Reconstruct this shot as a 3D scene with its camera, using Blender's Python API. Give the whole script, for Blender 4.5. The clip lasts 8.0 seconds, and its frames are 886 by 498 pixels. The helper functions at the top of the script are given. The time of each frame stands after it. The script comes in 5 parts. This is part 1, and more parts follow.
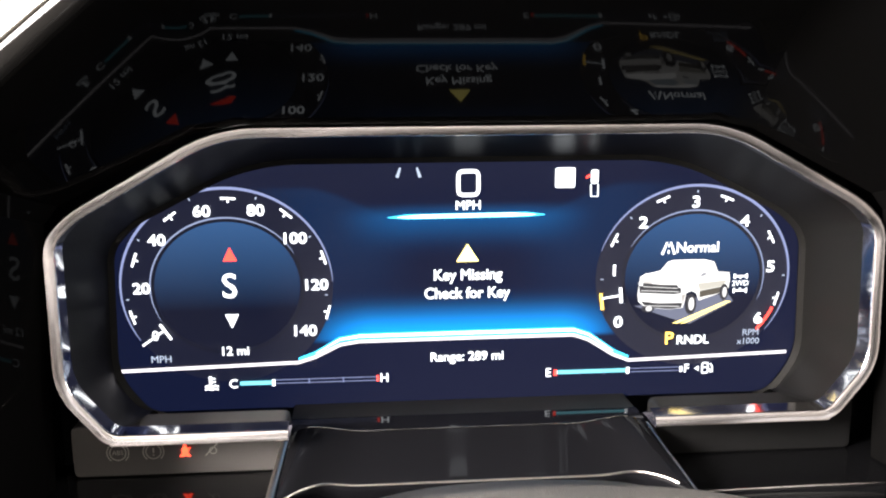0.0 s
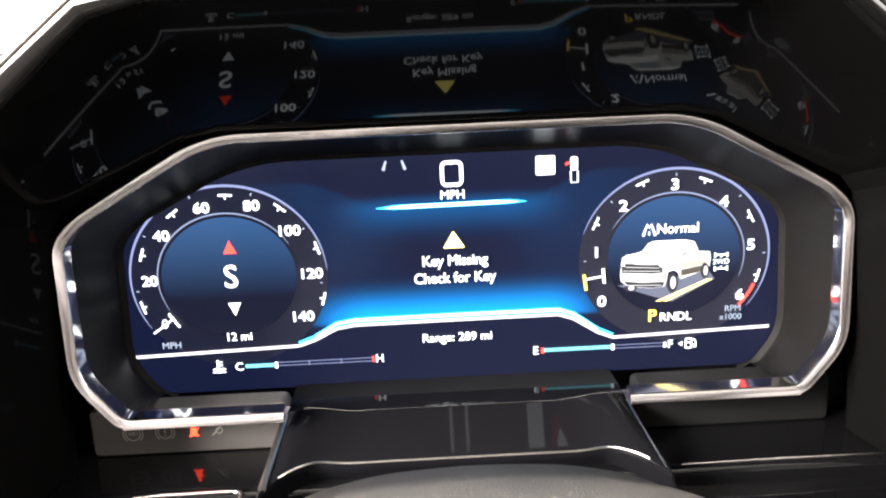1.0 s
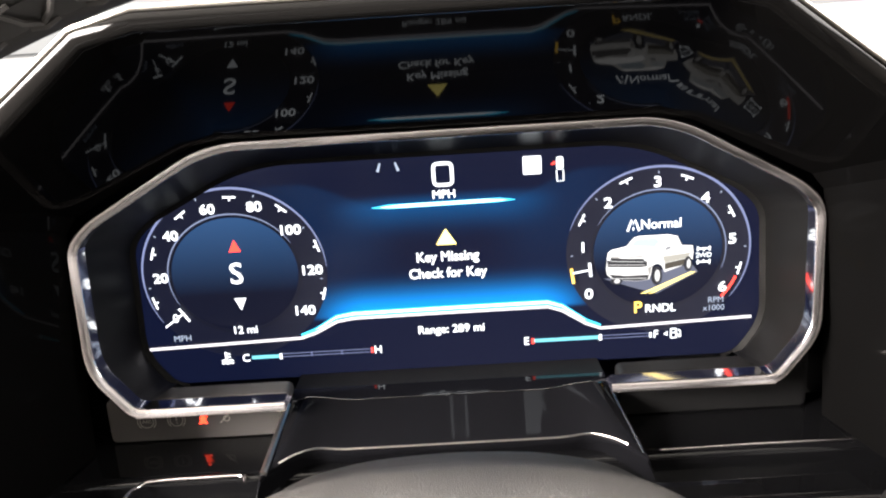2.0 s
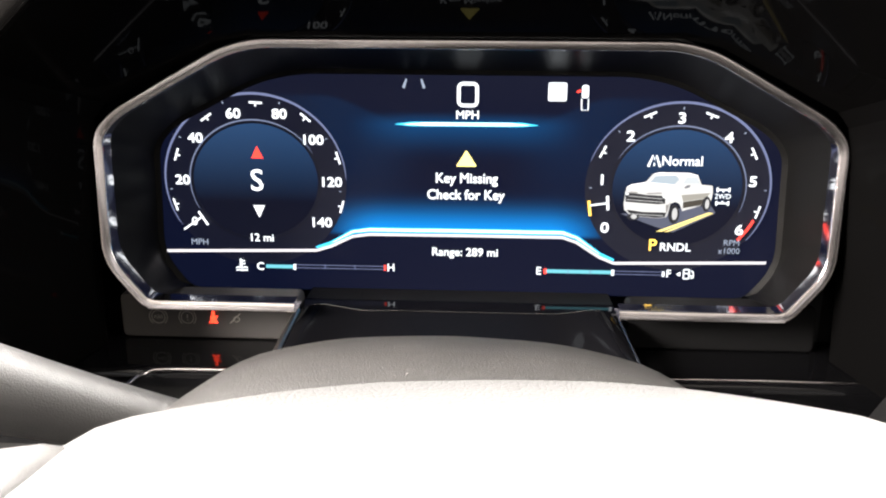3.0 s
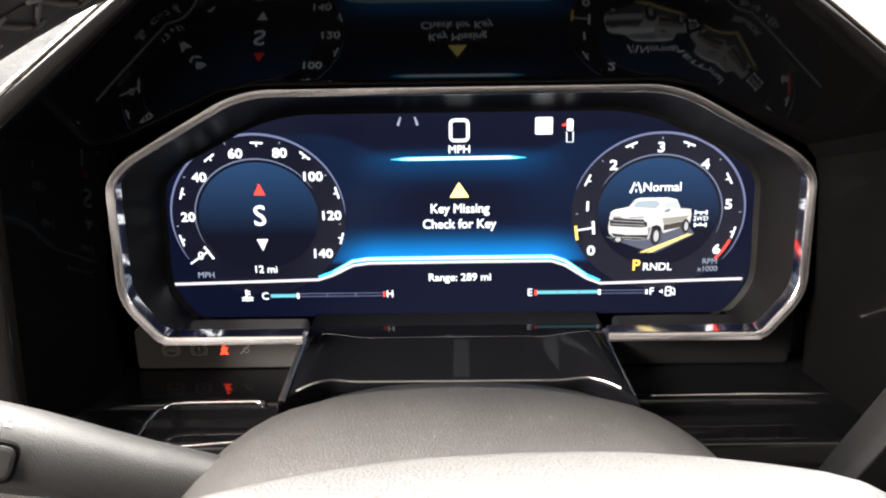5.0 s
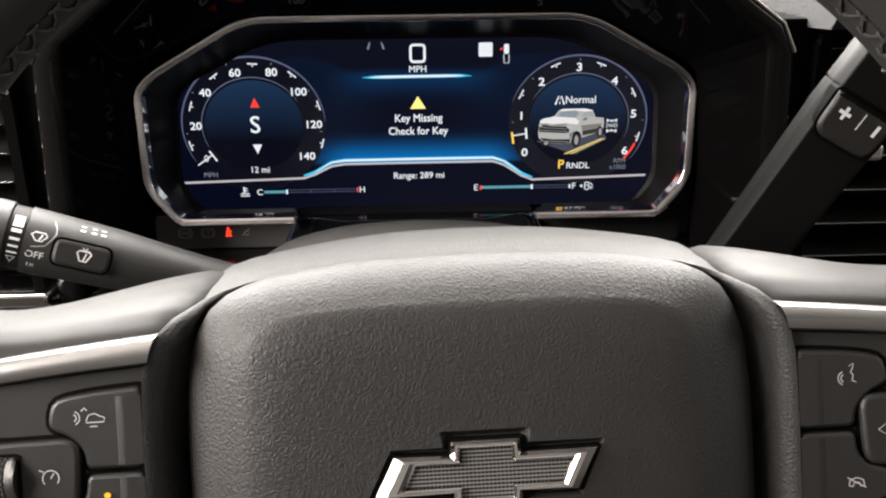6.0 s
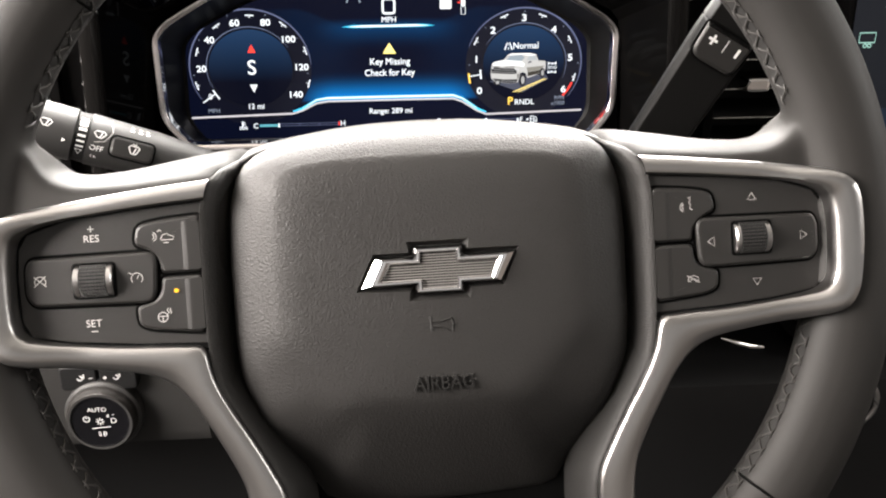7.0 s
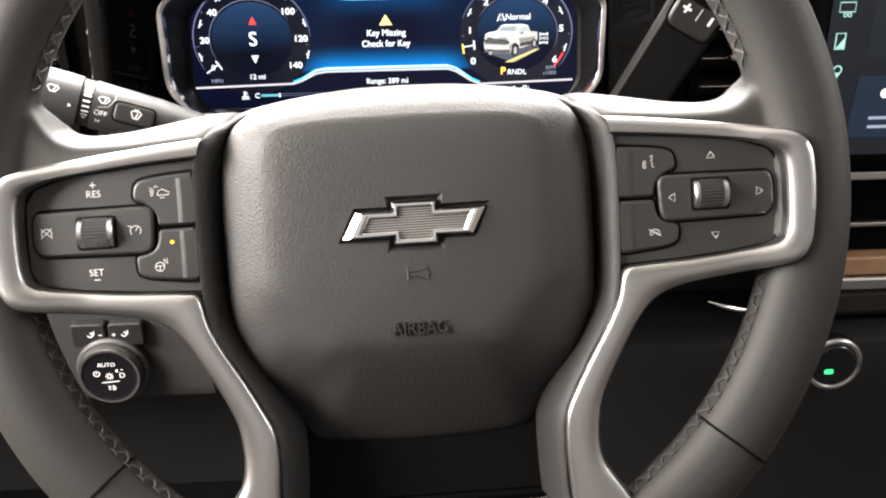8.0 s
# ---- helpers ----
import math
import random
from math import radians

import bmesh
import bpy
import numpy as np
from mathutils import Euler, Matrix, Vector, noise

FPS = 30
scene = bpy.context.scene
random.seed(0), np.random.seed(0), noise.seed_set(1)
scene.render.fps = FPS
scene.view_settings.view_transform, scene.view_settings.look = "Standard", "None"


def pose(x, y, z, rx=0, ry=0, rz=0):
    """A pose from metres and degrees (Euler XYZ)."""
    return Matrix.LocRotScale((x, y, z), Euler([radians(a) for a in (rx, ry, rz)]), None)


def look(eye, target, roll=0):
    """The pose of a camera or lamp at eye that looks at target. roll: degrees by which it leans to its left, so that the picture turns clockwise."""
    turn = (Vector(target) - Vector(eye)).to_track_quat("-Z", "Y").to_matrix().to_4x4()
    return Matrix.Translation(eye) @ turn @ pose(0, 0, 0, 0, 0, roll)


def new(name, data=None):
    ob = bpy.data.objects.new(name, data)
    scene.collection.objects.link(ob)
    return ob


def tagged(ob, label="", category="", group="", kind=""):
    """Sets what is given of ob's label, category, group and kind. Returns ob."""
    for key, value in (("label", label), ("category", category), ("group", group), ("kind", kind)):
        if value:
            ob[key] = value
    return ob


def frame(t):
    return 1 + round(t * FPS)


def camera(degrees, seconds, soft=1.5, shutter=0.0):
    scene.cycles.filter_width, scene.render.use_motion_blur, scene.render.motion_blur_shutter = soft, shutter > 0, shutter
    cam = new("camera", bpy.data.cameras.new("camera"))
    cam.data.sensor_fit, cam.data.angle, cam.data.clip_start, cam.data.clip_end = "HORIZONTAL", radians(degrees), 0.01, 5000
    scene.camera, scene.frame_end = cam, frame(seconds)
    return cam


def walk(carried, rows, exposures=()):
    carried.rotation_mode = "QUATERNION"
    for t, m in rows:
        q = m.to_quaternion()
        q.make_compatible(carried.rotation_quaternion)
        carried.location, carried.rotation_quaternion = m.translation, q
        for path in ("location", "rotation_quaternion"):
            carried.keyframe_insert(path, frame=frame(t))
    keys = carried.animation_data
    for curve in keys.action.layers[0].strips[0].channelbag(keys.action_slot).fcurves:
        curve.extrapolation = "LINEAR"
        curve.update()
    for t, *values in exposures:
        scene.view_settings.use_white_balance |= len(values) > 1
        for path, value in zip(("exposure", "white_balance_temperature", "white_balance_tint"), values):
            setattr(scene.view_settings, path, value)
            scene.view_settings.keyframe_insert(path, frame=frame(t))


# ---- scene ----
cam = camera(53.3, 8.0, soft=2.1)
PATH = [
    (0, (-0.04, -0.374, 0.871), (0.115, 1.577, 0.463), -0.3),
    (0.5, (-0.03, -0.375, 0.878), (0.104, 1.557, 0.379), 0.5),
    (1, (-0.011, -0.39, 0.891), (0.02, 1.542, 0.374), -2.6),
    (1.2, (-0.002, -0.403, 0.897), (-0.04, 1.529, 0.38), -4.1),
    (2.3, (0.007, -0.409, 0.903), (-0.027, 1.51, 0.339), -3.2),
    (2.5, (-0.001, -0.411, 0.887), (-0.034, 1.518, 0.36), -1.7),
    (3.0, (0.010, -0.420, 0.870), (-0.085, 1.495, 0.301), 0.3),
    (3.1, (0.007, -0.414, 0.869), (-0.085, 1.5, 0.298), 0.4),
    (3.5, (0.001, -0.417, 0.888), (-0.085, 1.504, 0.336), -0.3),
    (4, (-0.001, -0.412, 0.89), (-0.075, 1.501, 0.313), -1.3),
    (4.2, (-0.005, -0.409, 0.892), (-0.073, 1.5, 0.301), -1.1),
    (5.3, (0.0, -0.462, 0.903), (-0.018, 1.434, 0.267), -1.0),
    (5.5, (0.0, -0.485, 0.901), (-0.005, 1.406, 0.25), -0.9),
    (6, (-0.002, -0.552, 0.896), (0.056, 1.324, 0.205), -0.6),
    (6.5, (-0.006, -0.618, 0.898), (0.104, 1.25, 0.189), -0.5),
    (7, (-0.003, -0.669, 0.892), (0.114, 1.189, 0.161), -0.5),
    (7.5, (-0.007, -0.697, 0.893), (0.086, 1.15, 0.132), -0.6),
    (8, (0.012, -0.697, 0.892), (0.091, 1.144, 0.115), -0.9),
]
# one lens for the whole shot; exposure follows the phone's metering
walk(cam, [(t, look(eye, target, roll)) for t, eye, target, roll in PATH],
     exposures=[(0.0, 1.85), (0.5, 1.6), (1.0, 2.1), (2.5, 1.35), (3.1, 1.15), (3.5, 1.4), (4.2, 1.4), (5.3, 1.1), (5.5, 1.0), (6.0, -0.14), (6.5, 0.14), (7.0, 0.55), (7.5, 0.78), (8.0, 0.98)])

# ---------------------------------------------------------------- world and lights
# showroom around the car: even pale light outside the glass
world = bpy.data.worlds.new("showroom")
world.use_nodes = True
wn, wl = world.node_tree.nodes, world.node_tree.links
w_at, w_sep, w_ramp = wn.new("ShaderNodeTexCoord"), wn.new("ShaderNodeSeparateXYZ"), wn.new("ShaderNodeValToRGB")
wl.new(w_at.outputs["Generated"], w_sep.inputs[0])
w_lift = wn.new("ShaderNodeMapRange")
w_lift.inputs[1].default_value, w_lift.inputs[2].default_value = -0.3, 0.5
wl.new(w_sep.outputs[2], w_lift.inputs[0])
wl.new(w_lift.outputs[0], w_ramp.inputs[0])
w_ramp.color_ramp.elements[0].position, w_ramp.color_ramp.elements[0].color = 0.0, (0.20, 0.18, 0.16, 1)
w_ramp.color_ramp.elements[1].position, w_ramp.color_ramp.elements[1].color = 1.0, (0.97, 0.96, 0.95, 1)
w_mid = w_ramp.color_ramp.elements.new(0.40)
w_mid.color = (0.62, 0.60, 0.58, 1)
wl.new(w_ramp.outputs[0], wn["Background"].inputs[0])
wn["Background"].inputs[1].default_value = 0.5
scene.world = world


def area(name, eye, target, w, h, power, color=(1, 0.98, 0.95)):
    la = bpy.data.lights.new(name, "AREA")
    la.shape, la.size, la.size_y, la.energy, la.color = "RECTANGLE", w, h, power, color
    ob = new(name, la)
    ob.matrix_world = look(eye, target)
    return ob


area("windshield_light", (-0.06, 0.16, 1.22), (0.0, -0.34, 0.80), 1.3, 0.68, 96.0, (1, 0.95, 0.90))
area("driver_door_light", (-0.80, -0.50, 1.08), (0.0, -0.33, 0.74), 0.7, 0.40, 38.0, (1, 0.92, 0.86))
area("passenger_window_light", (1.26, -0.42, 1.20), (0.0, -0.33, 0.80), 0.7, 0.35, 5.0, (1, 0.95, 0.90))


# ---------------------------------------------------------------- materials
def nodes_of(name):
    m = bpy.data.materials.new(name)
    m.use_nodes = True
    nt = m.node_tree
    return m, nt, nt.nodes["Principled BSDF"]


def surface(name, color, rough=0.5, metal=0.0, grain=900.0, bump=0.0, vary=0.15, wear=14.0, rough_vary=0.1, kind="noise", gloss=0.5, dust=0.0):
    """Paint, plastic, leather or metal with grain, slow variation and fine relief."""
    m, nt, b = nodes_of(name)
    tc = nt.nodes.new("ShaderNodeTexCoord")
    slow = nt.nodes.new("ShaderNodeTexNoise")
    slow.inputs["Scale"].default_value, slow.inputs["Detail"].default_value = wear, 4
    nt.links.new(tc.outputs["Object"], slow.inputs["Vector"])
    mix = nt.nodes.new("ShaderNodeMix")
    mix.data_type = "RGBA"
    mix.inputs[6].default_value = (*[c * (1 - vary) for c in color], 1)
    mix.inputs[7].default_value = (*[min(1, c * (1 + vary)) for c in color], 1)
    nt.links.new(slow.outputs["Fac"], mix.inputs[0])
    shade = mix.outputs[2]
    if dust:
        speck = nt.nodes.new("ShaderNodeTexNoise")
        speck.inputs["Scale"].default_value, speck.inputs["Detail"].default_value = 1500, 1
        nt.links.new(tc.outputs["Object"], speck.inputs["Vector"])
        cutoff = nt.nodes.new("ShaderNodeMapRange")
        cutoff.inputs[1].default_value, cutoff.inputs[2].default_value, cutoff.inputs[4].default_value = 0.69, 0.76, dust
        nt.links.new(speck.outputs["Fac"], cutoff.inputs[0])
        over = nt.nodes.new("ShaderNodeMix")
        over.data_type = "RGBA"
        over.inputs[7].default_value = (0.30, 0.28, 0.26, 1)
        nt.links.new(cutoff.outputs[0], over.inputs[0])
        nt.links.new(shade, over.inputs[6])
        shade = over.outputs[2]
    nt.links.new(shade, b.inputs["Base Color"])
    rr = nt.nodes.new("ShaderNodeMapRange")
    rr.inputs[3].default_value, rr.inputs[4].default_value = max(0.02, rough - rough_vary), min(1, rough + rough_vary)
    nt.links.new(slow.outputs["Fac"], rr.inputs[0])
    nt.links.new(rr.outputs[0], b.inputs["Roughness"])
    b.inputs["Metallic"].default_value = metal
    b.inputs["Specular IOR Level"].default_value = gloss
    if bump:
        if kind == "leather":
            g = nt.nodes.new("ShaderNodeTexVoronoi")
            g.feature = "DISTANCE_TO_EDGE"
            g.inputs["Scale"].default_value = grain
            warp = nt.nodes.new("ShaderNodeTexNoise")
            warp.inputs["Scale"].default_value = grain * 0.4
            va = nt.nodes.new("ShaderNodeVectorMath")
            va.operation = "MULTIPLY_ADD"
            va.inputs[1].default_value = (0.003, 0.003, 0.003)
            nt.links.new(tc.outputs["Object"], warp.inputs["Vector"])
            nt.links.new(warp.outputs["Color"], va.inputs[0])
            nt.links.new(tc.outputs["Object"], va.inputs[2])
            nt.links.new(va.outputs[0], g.inputs["Vector"])
            fine = nt.nodes.new("ShaderNodeTexNoise")
            fine.inputs["Scale"].default_value, fine.inputs["Detail"].default_value = grain * 3.5, 2
            nt.links.new(tc.outputs["Object"], fine.inputs["Vector"])
            soft_edge = nt.nodes.new("ShaderNodeMath")
            soft_edge.operation = "POWER"
            soft_edge.inputs[1].default_value = 0.6
            nt.links.new(g.outputs["Distance"], soft_edge.inputs[0])
            both = nt.nodes.new("ShaderNodeMath")
            both.operation = "MULTIPLY_ADD"
            both.inputs[1].default_value = 0.2
            nt.links.new(fine.outputs["Fac"], both.inputs[0])
            nt.links.new(soft_edge.outputs[0], both.inputs[2])
            out = both.outputs[0]
        else:
            g = nt.nodes.new("ShaderNodeTexNoise")
            g.inputs["Scale"].default_value, g.inputs["Detail"].default_value = grain, 3
            nt.links.new(tc.outputs["Object"], g.inputs["Vector"])
            out = g.outputs["Fac"]
        bp = nt.nodes.new("ShaderNodeBump")
        bp.inputs["Strength"].default_value, bp.inputs["Distance"].default_value = bump, 0.0006
        nt.links.new(out, bp.inputs["Height"])
        nt.links.new(bp.outputs[0], b.inputs["Normal"])
    return m


def glow(name, color, strength=1.0):
    m, nt, b = nodes_of(name)
    b.inputs["Base Color"].default_value = (0.01, 0.01, 0.012, 1)
    b.inputs["Roughness"].default_value = 0.4
    b.inputs["Specular IOR Level"].default_value = 0.15
    b.inputs["Emission Color"].default_value = (*color, 1)
    b.inputs["Emission Strength"].default_value = strength * 1.15
    return m


PIANO = surface("piano_black", (0.0026, 0.0025, 0.0025), 0.035, grain=300, vary=0.2, rough_vary=0.012, gloss=0.0055)
SURROUND = surface("surround_black", (0.0065, 0.0063, 0.0060), 0.42, grain=2600, bump=0.08, gloss=0.12)
GLOSS = surface("gloss_black", (0.005, 0.005, 0.006), 0.04, grain=300, vary=0.2, rough_vary=0.015, gloss=0.08)
SHELFGLOSS = surface("gloss_black_shelf", (0.004, 0.004, 0.0045), 0.03, grain=300, vary=0.2, rough_vary=0.01, gloss=0.3)
# dimmer metal for the bars that imitate edge highlights
EDGE = surface("dim_edge_glint", (0.30, 0.29, 0.285), 0.2, 1.0, vary=0.1)
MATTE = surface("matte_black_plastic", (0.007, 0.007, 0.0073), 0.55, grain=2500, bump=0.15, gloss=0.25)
DASH = surface("soft_dash_vinyl", (0.010, 0.010, 0.010), 0.6, grain=700, bump=0.5, kind="leather")
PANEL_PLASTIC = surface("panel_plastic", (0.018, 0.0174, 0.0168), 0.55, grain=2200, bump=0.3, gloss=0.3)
PLASTIC = surface("grained_plastic", (0.024, 0.0235, 0.023), 0.5, grain=2200, bump=0.3)
LEVER = surface("lever_plastic", (0.0034, 0.0032, 0.0031), 0.60, grain=2200, bump=0.2, gloss=0.14)
COVER = surface("column_plastic", (0.0140, 0.0128, 0.0118), 0.52, grain=1900, bump=0.6, gloss=0.18, vary=0.3, wear=40, dust=0.36)
LEATHER = surface("rim_leather", (0.0195, 0.0184, 0.0175), 0.55, grain=1400, bump=0.12, kind="leather", vary=0.08, gloss=0.24)
VINYL = surface("airbag_vinyl", (0.0172, 0.0163, 0.0156), 0.56, grain=680, bump=0.36, vary=0.06, kind="leather", gloss=0.42)
# cover vinyl darkened, so that raised letters show the shading of their relief
EMBOSS_SHADE = surface("letter_shade_vinyl", (0.0085, 0.0080, 0.0076), 0.5, grain=3000, bump=0.05, vary=0.05)
MESHGREY = surface("grey_mesh_plastic", (0.16, 0.153, 0.147), 0.42, vary=0.1)
BUTTON = surface("button_plastic", (0.0175, 0.0167, 0.0160), 0.42, grain=3000, bump=0.2, gloss=0.42)
GAPBLACK = surface("gap_black", (0.002, 0.002, 0.002), 0.7, gloss=0.05)
CHROME = surface("chrome", (0.80, 0.78, 0.77), 0.10, 1.0, vary=0.03, rough_vary=0.03)
FRAMECHROME = surface("frame_chrome", (0.82, 0.77, 0.77), 0.19, 1.0, vary=0.03, rough_vary=0.04)
SATIN = surface("satin_metal", (0.41, 0.40, 0.395), 0.31, 1.0, grain=3000, bump=0.05, vary=0.05, rough_vary=0.05)
THREAD = surface("dark_thread", (0.028, 0.0262, 0.0245), 0.55, vary=0.3)
GROOVE = surface("stitch_groove", (0.0105, 0.0099, 0.0094), 0.7, vary=0.3)
LEGEND = surface("legend_print", (0.50, 0.49, 0.48), 0.5, vary=0.05)
WHITEPRINT = surface("white_print", (0.75, 0.75, 0.74), 0.5, vary=0.03)
WOOD = surface("open_pore_wood", (0.26, 0.15, 0.085), 0.45, grain=500, bump=0.3, vary=0.4, wear=60)
GLASSBLACK = surface("screen_glass", (0.004, 0.004, 0.005), 0.12, vary=0.1, rough_vary=0.03)
CABIN = surface("cabin_trim", (0.102, 0.092, 0.084), 0.6, grain=900, bump=0.2)
CARPET = surface("floor_carpet", (0.022, 0.0215, 0.021), 0.9, grain=1500, bump=0.8)
HEADLINER = surface("headliner_cloth", (0.34, 0.33, 0.31), 0.9, grain=1200, bump=0.3)

W_ON = glow("screen_white", (0.80, 0.84, 0.88), 1.0)
W_DIM = glow("screen_grey", (0.20, 0.23, 0.29), 1.0)
RING = glow("screen_ring", (0.10, 0.115, 0.20), 1.0)
LINEGREY = glow("screen_line", (0.52, 0.49, 0.51), 1.0)
RING_IN = glow("screen_inner_ring", (0.11, 0.13, 0.20), 1.0)
CYAN = glow("screen_cyan", (0.05, 0.55, 0.85), 1.0)
TEAL = glow("screen_teal", (0.10, 0.34, 0.40), 1.0)
RED_ON = glow("screen_red", (1.0, 0.06, 0.04), 1.0)
AMBER = glow("screen_amber", (1.0, 0.62, 0.10), 1.1)
YELLOW = glow("screen_yellow", (1.0, 0.85, 0.25), 1.1)
LAMP_RED = glow("warning_red", (1.0, 0.05, 0.02), 1.6)
LAMP_GREEN = glow("start_green", (0.05, 1.0, 0.25), 1.0)
LAMP_AMBER = glow("heater_amber", (1.0, 0.5, 0.02), 1.3)
ICON_MINT = glow("screen_mint", (0.45, 0.80, 0.68), 0.6)


# ---------------------------------------------------------------- mesh helpers
def link(name, bm, mat, parent=None, label="", smooth=True, angle=35):
    bmesh.ops.recalc_face_normals(bm, faces=bm.faces[:])
    me = bpy.data.meshes.new(name)
    bm.to_mesh(me)
    bm.free()
    me.materials.append(mat)
    if smooth:
        me.shade_smooth()
        me.set_sharp_from_angle(angle=radians(angle))
    ob = new(name, me)
    if smooth:
        keep = ob.modifiers.new("even_normals", "WEIGHTED_NORMAL")
        keep.keep_sharp, keep.weight = True, 60
    if parent:
        ob.parent = parent
    if label:
        ob["label"] = label
    return ob


part = link


def thing(name, label, category, m=None, group="", kind=""):
    ob = new(name)
    ob.empty_display_size = 0.02
    if m is not None:
        ob.matrix_world = m
    return tagged(ob, label, category, group, kind)


def rounded(pts, r, n=4):
    """Outline with its corners rounded; r is one radius or one a corner."""
    out, k = [], len(pts)
    for i, p in enumerate(pts):
        a, p, c = Vector(pts[i - 1]), Vector(p), Vector(pts[(i + 1) % k])
        ri = r[i] if isinstance(r, (list, tuple)) else r
        if ri <= 0:
            out.append(tuple(p))
            continue
        u, v = (a - p), (c - p)
        cut = min(ri, u.length * 0.48, v.length * 0.48)
        u, v = p + u.normalized() * cut, p + v.normalized() * cut
        for j in range(n + 1):
            s = j / n
            q = u * (1 - s) ** 2 + p * 2 * s * (1 - s) + v * s * s
            out.append((q.x, q.y))
    return out


def box_outline(x0, x1, z0, z1, r=0.0, n=3):
    return rounded([(x0, z0), (x1, z0), (x1, z1), (x0, z1)], r, n)


def oval(cx, cz, rx, rz, n=40, a0=0.0, a1=360.0):
    full = abs(a1 - a0) >= 360
    return [(cx + rx * math.sin(radians(a0 + (a1 - a0) * i / (n if full else n - 1))),
             cz + rz * math.cos(radians(a0 + (a1 - a0) * i / (n if full else n - 1)))) for i in range(n)]


def loft(bm, rings, closed=True, cap0=False, cap1=False):
    """Skin through rings of points of one count."""
    vs = [[bm.verts.new(p) for p in ring] for ring in rings]
    n = len(vs[0])
    for a, b in zip(vs, vs[1:]):
        for i in range(n if closed else n - 1):
            j = (i + 1) % n
            bm.faces.new((a[i], a[j], b[j], b[i]))
    if cap0:
        bm.faces.new(vs[0])
    if cap1:
        bm.faces.new(vs[-1])
    return vs


def prism(bm, outline, y0, y1, bevel=0.0):
    """A plate in the x-z plane from y1 (back) to y0 (front), the front edge rounded by bevel."""
    ring = lambda pts, y: [(x, y, z) for x, z in pts]
    if bevel > 0:
        c = offset(outline, -bevel)
        d = offset(outline, -bevel * 0.3)
        rings = [ring(outline, y1), ring(outline, y0 + bevel), ring(d, y0 + bevel * 0.3), ring(c, y0), ring(offset(c, -0.0003), y0)]
    else:
        rings = [ring(outline, y1), ring(outline, y0)]
    loft(bm, rings, True, True, True)
    return bm


def offset(outline, d):
    """Outline moved outwards by d (inwards when negative)."""
    area2 = sum(a[0] * b[1] - b[0] * a[1] for a, b in zip(outline, outline[1:] + outline[:1]))
    s = 1 if area2 > 0 else -1
    out, n = [], len(outline)
    for i in range(n):
        a, p, c = Vector(outline[i - 1]), Vector(outline[i]), Vector(outline[(i + 1) % n])
        e1, e2 = (p - a), (c - p)
        e1 = e1.normalized() if e1.length > 1e-9 else Vector((0, 0))
        e2 = e2.normalized() if e2.length > 1e-9 else e1
        n1, n2 = Vector((e1.y, -e1.x)) * s, Vector((e2.y, -e2.x)) * s
        m = n1 + n2
        if m.length < 1e-6:
            m = n1
        m.normalize()
        k = max(0.5, m.dot(n1))
        q = p + m * (d / k)
        out.append((q.x, q.y))
    return out


def frame_ring(bm, outer, inner, y0, y1):
    """A flat ring with thickness between two outlines of one count."""
    r = lambda pts, y: [(x, y, z) for x, z in pts]
    rings = [r(outer, y1), r(outer, y0), r(inner, y0), r(inner, y1), r(outer, y1)]
    loft(bm, rings)
    bmesh.ops.remove_doubles(bm, verts=bm.verts[:], dist=1e-7)


def sweep(bm, path, radii, n=8, closed=False, squash=1.0):
    """A round bar along a path of points."""
    path = [Vector(p) for p in path]
    k = len(path)
    rad = radii if isinstance(radii, (list, tuple)) else [radii] * k
    rings = []
    for i, p in enumerate(path):
        a = path[i - 1] if (i or closed) else p
        c = path[(i + 1) % k] if (i < k - 1 or closed) else p
        t = (c - a).normalized()
        side = t.cross(Vector((0, 0, 1)))
        if side.length < 1e-3:
            side = t.cross(Vector((0, 1, 0)))
        side.normalize()
        up = side.cross(t)
        rings.append([p + (side * math.cos(2 * math.pi * j / n) + up * math.sin(2 * math.pi * j / n) * squash) * rad[i] for j in range(n)])
    if closed:
        rings.append(rings[0])
        loft(bm, rings)
        bmesh.ops.remove_doubles(bm, verts=bm.verts[:], dist=1e-7)
    else:
        loft(bm, rings, True, True, True)
    return bm


def stroke(bm, pts, w, y=0.0, thick=0.0002, closed=False):
    """A flat line of width w through points of the x-z plane."""
    pts = [Vector(p) for p in pts]
    k = len(pts)
    l, r = [], []
    for i, p in enumerate(pts):
        a = pts[i - 1] if (i or closed) else p
        c = pts[(i + 1) % k] if (i < k - 1 or closed) else p
        d = (c - a).normalized()
        nn = Vector((-d.y, d.x))
        ww = w[i] if isinstance(w, (list, tuple)) else w
        l.append(p + nn * ww / 2)
        r.append(p - nn * ww / 2)
    for i in range(k if closed else k - 1):
        j = (i + 1) % k
        q = [bm.verts.new((v.x, y, v.y)) for v in (l[i], r[i], r[j], l[j])]
        bm.faces.new(q)
    bmesh.ops.remove_doubles(bm, verts=bm.verts[:], dist=1e-6)
    return bm


def flat(bm, pts, y=0.0):
    bm.faces.new([bm.verts.new((x, y, z)) for x, z in pts])
    return bm


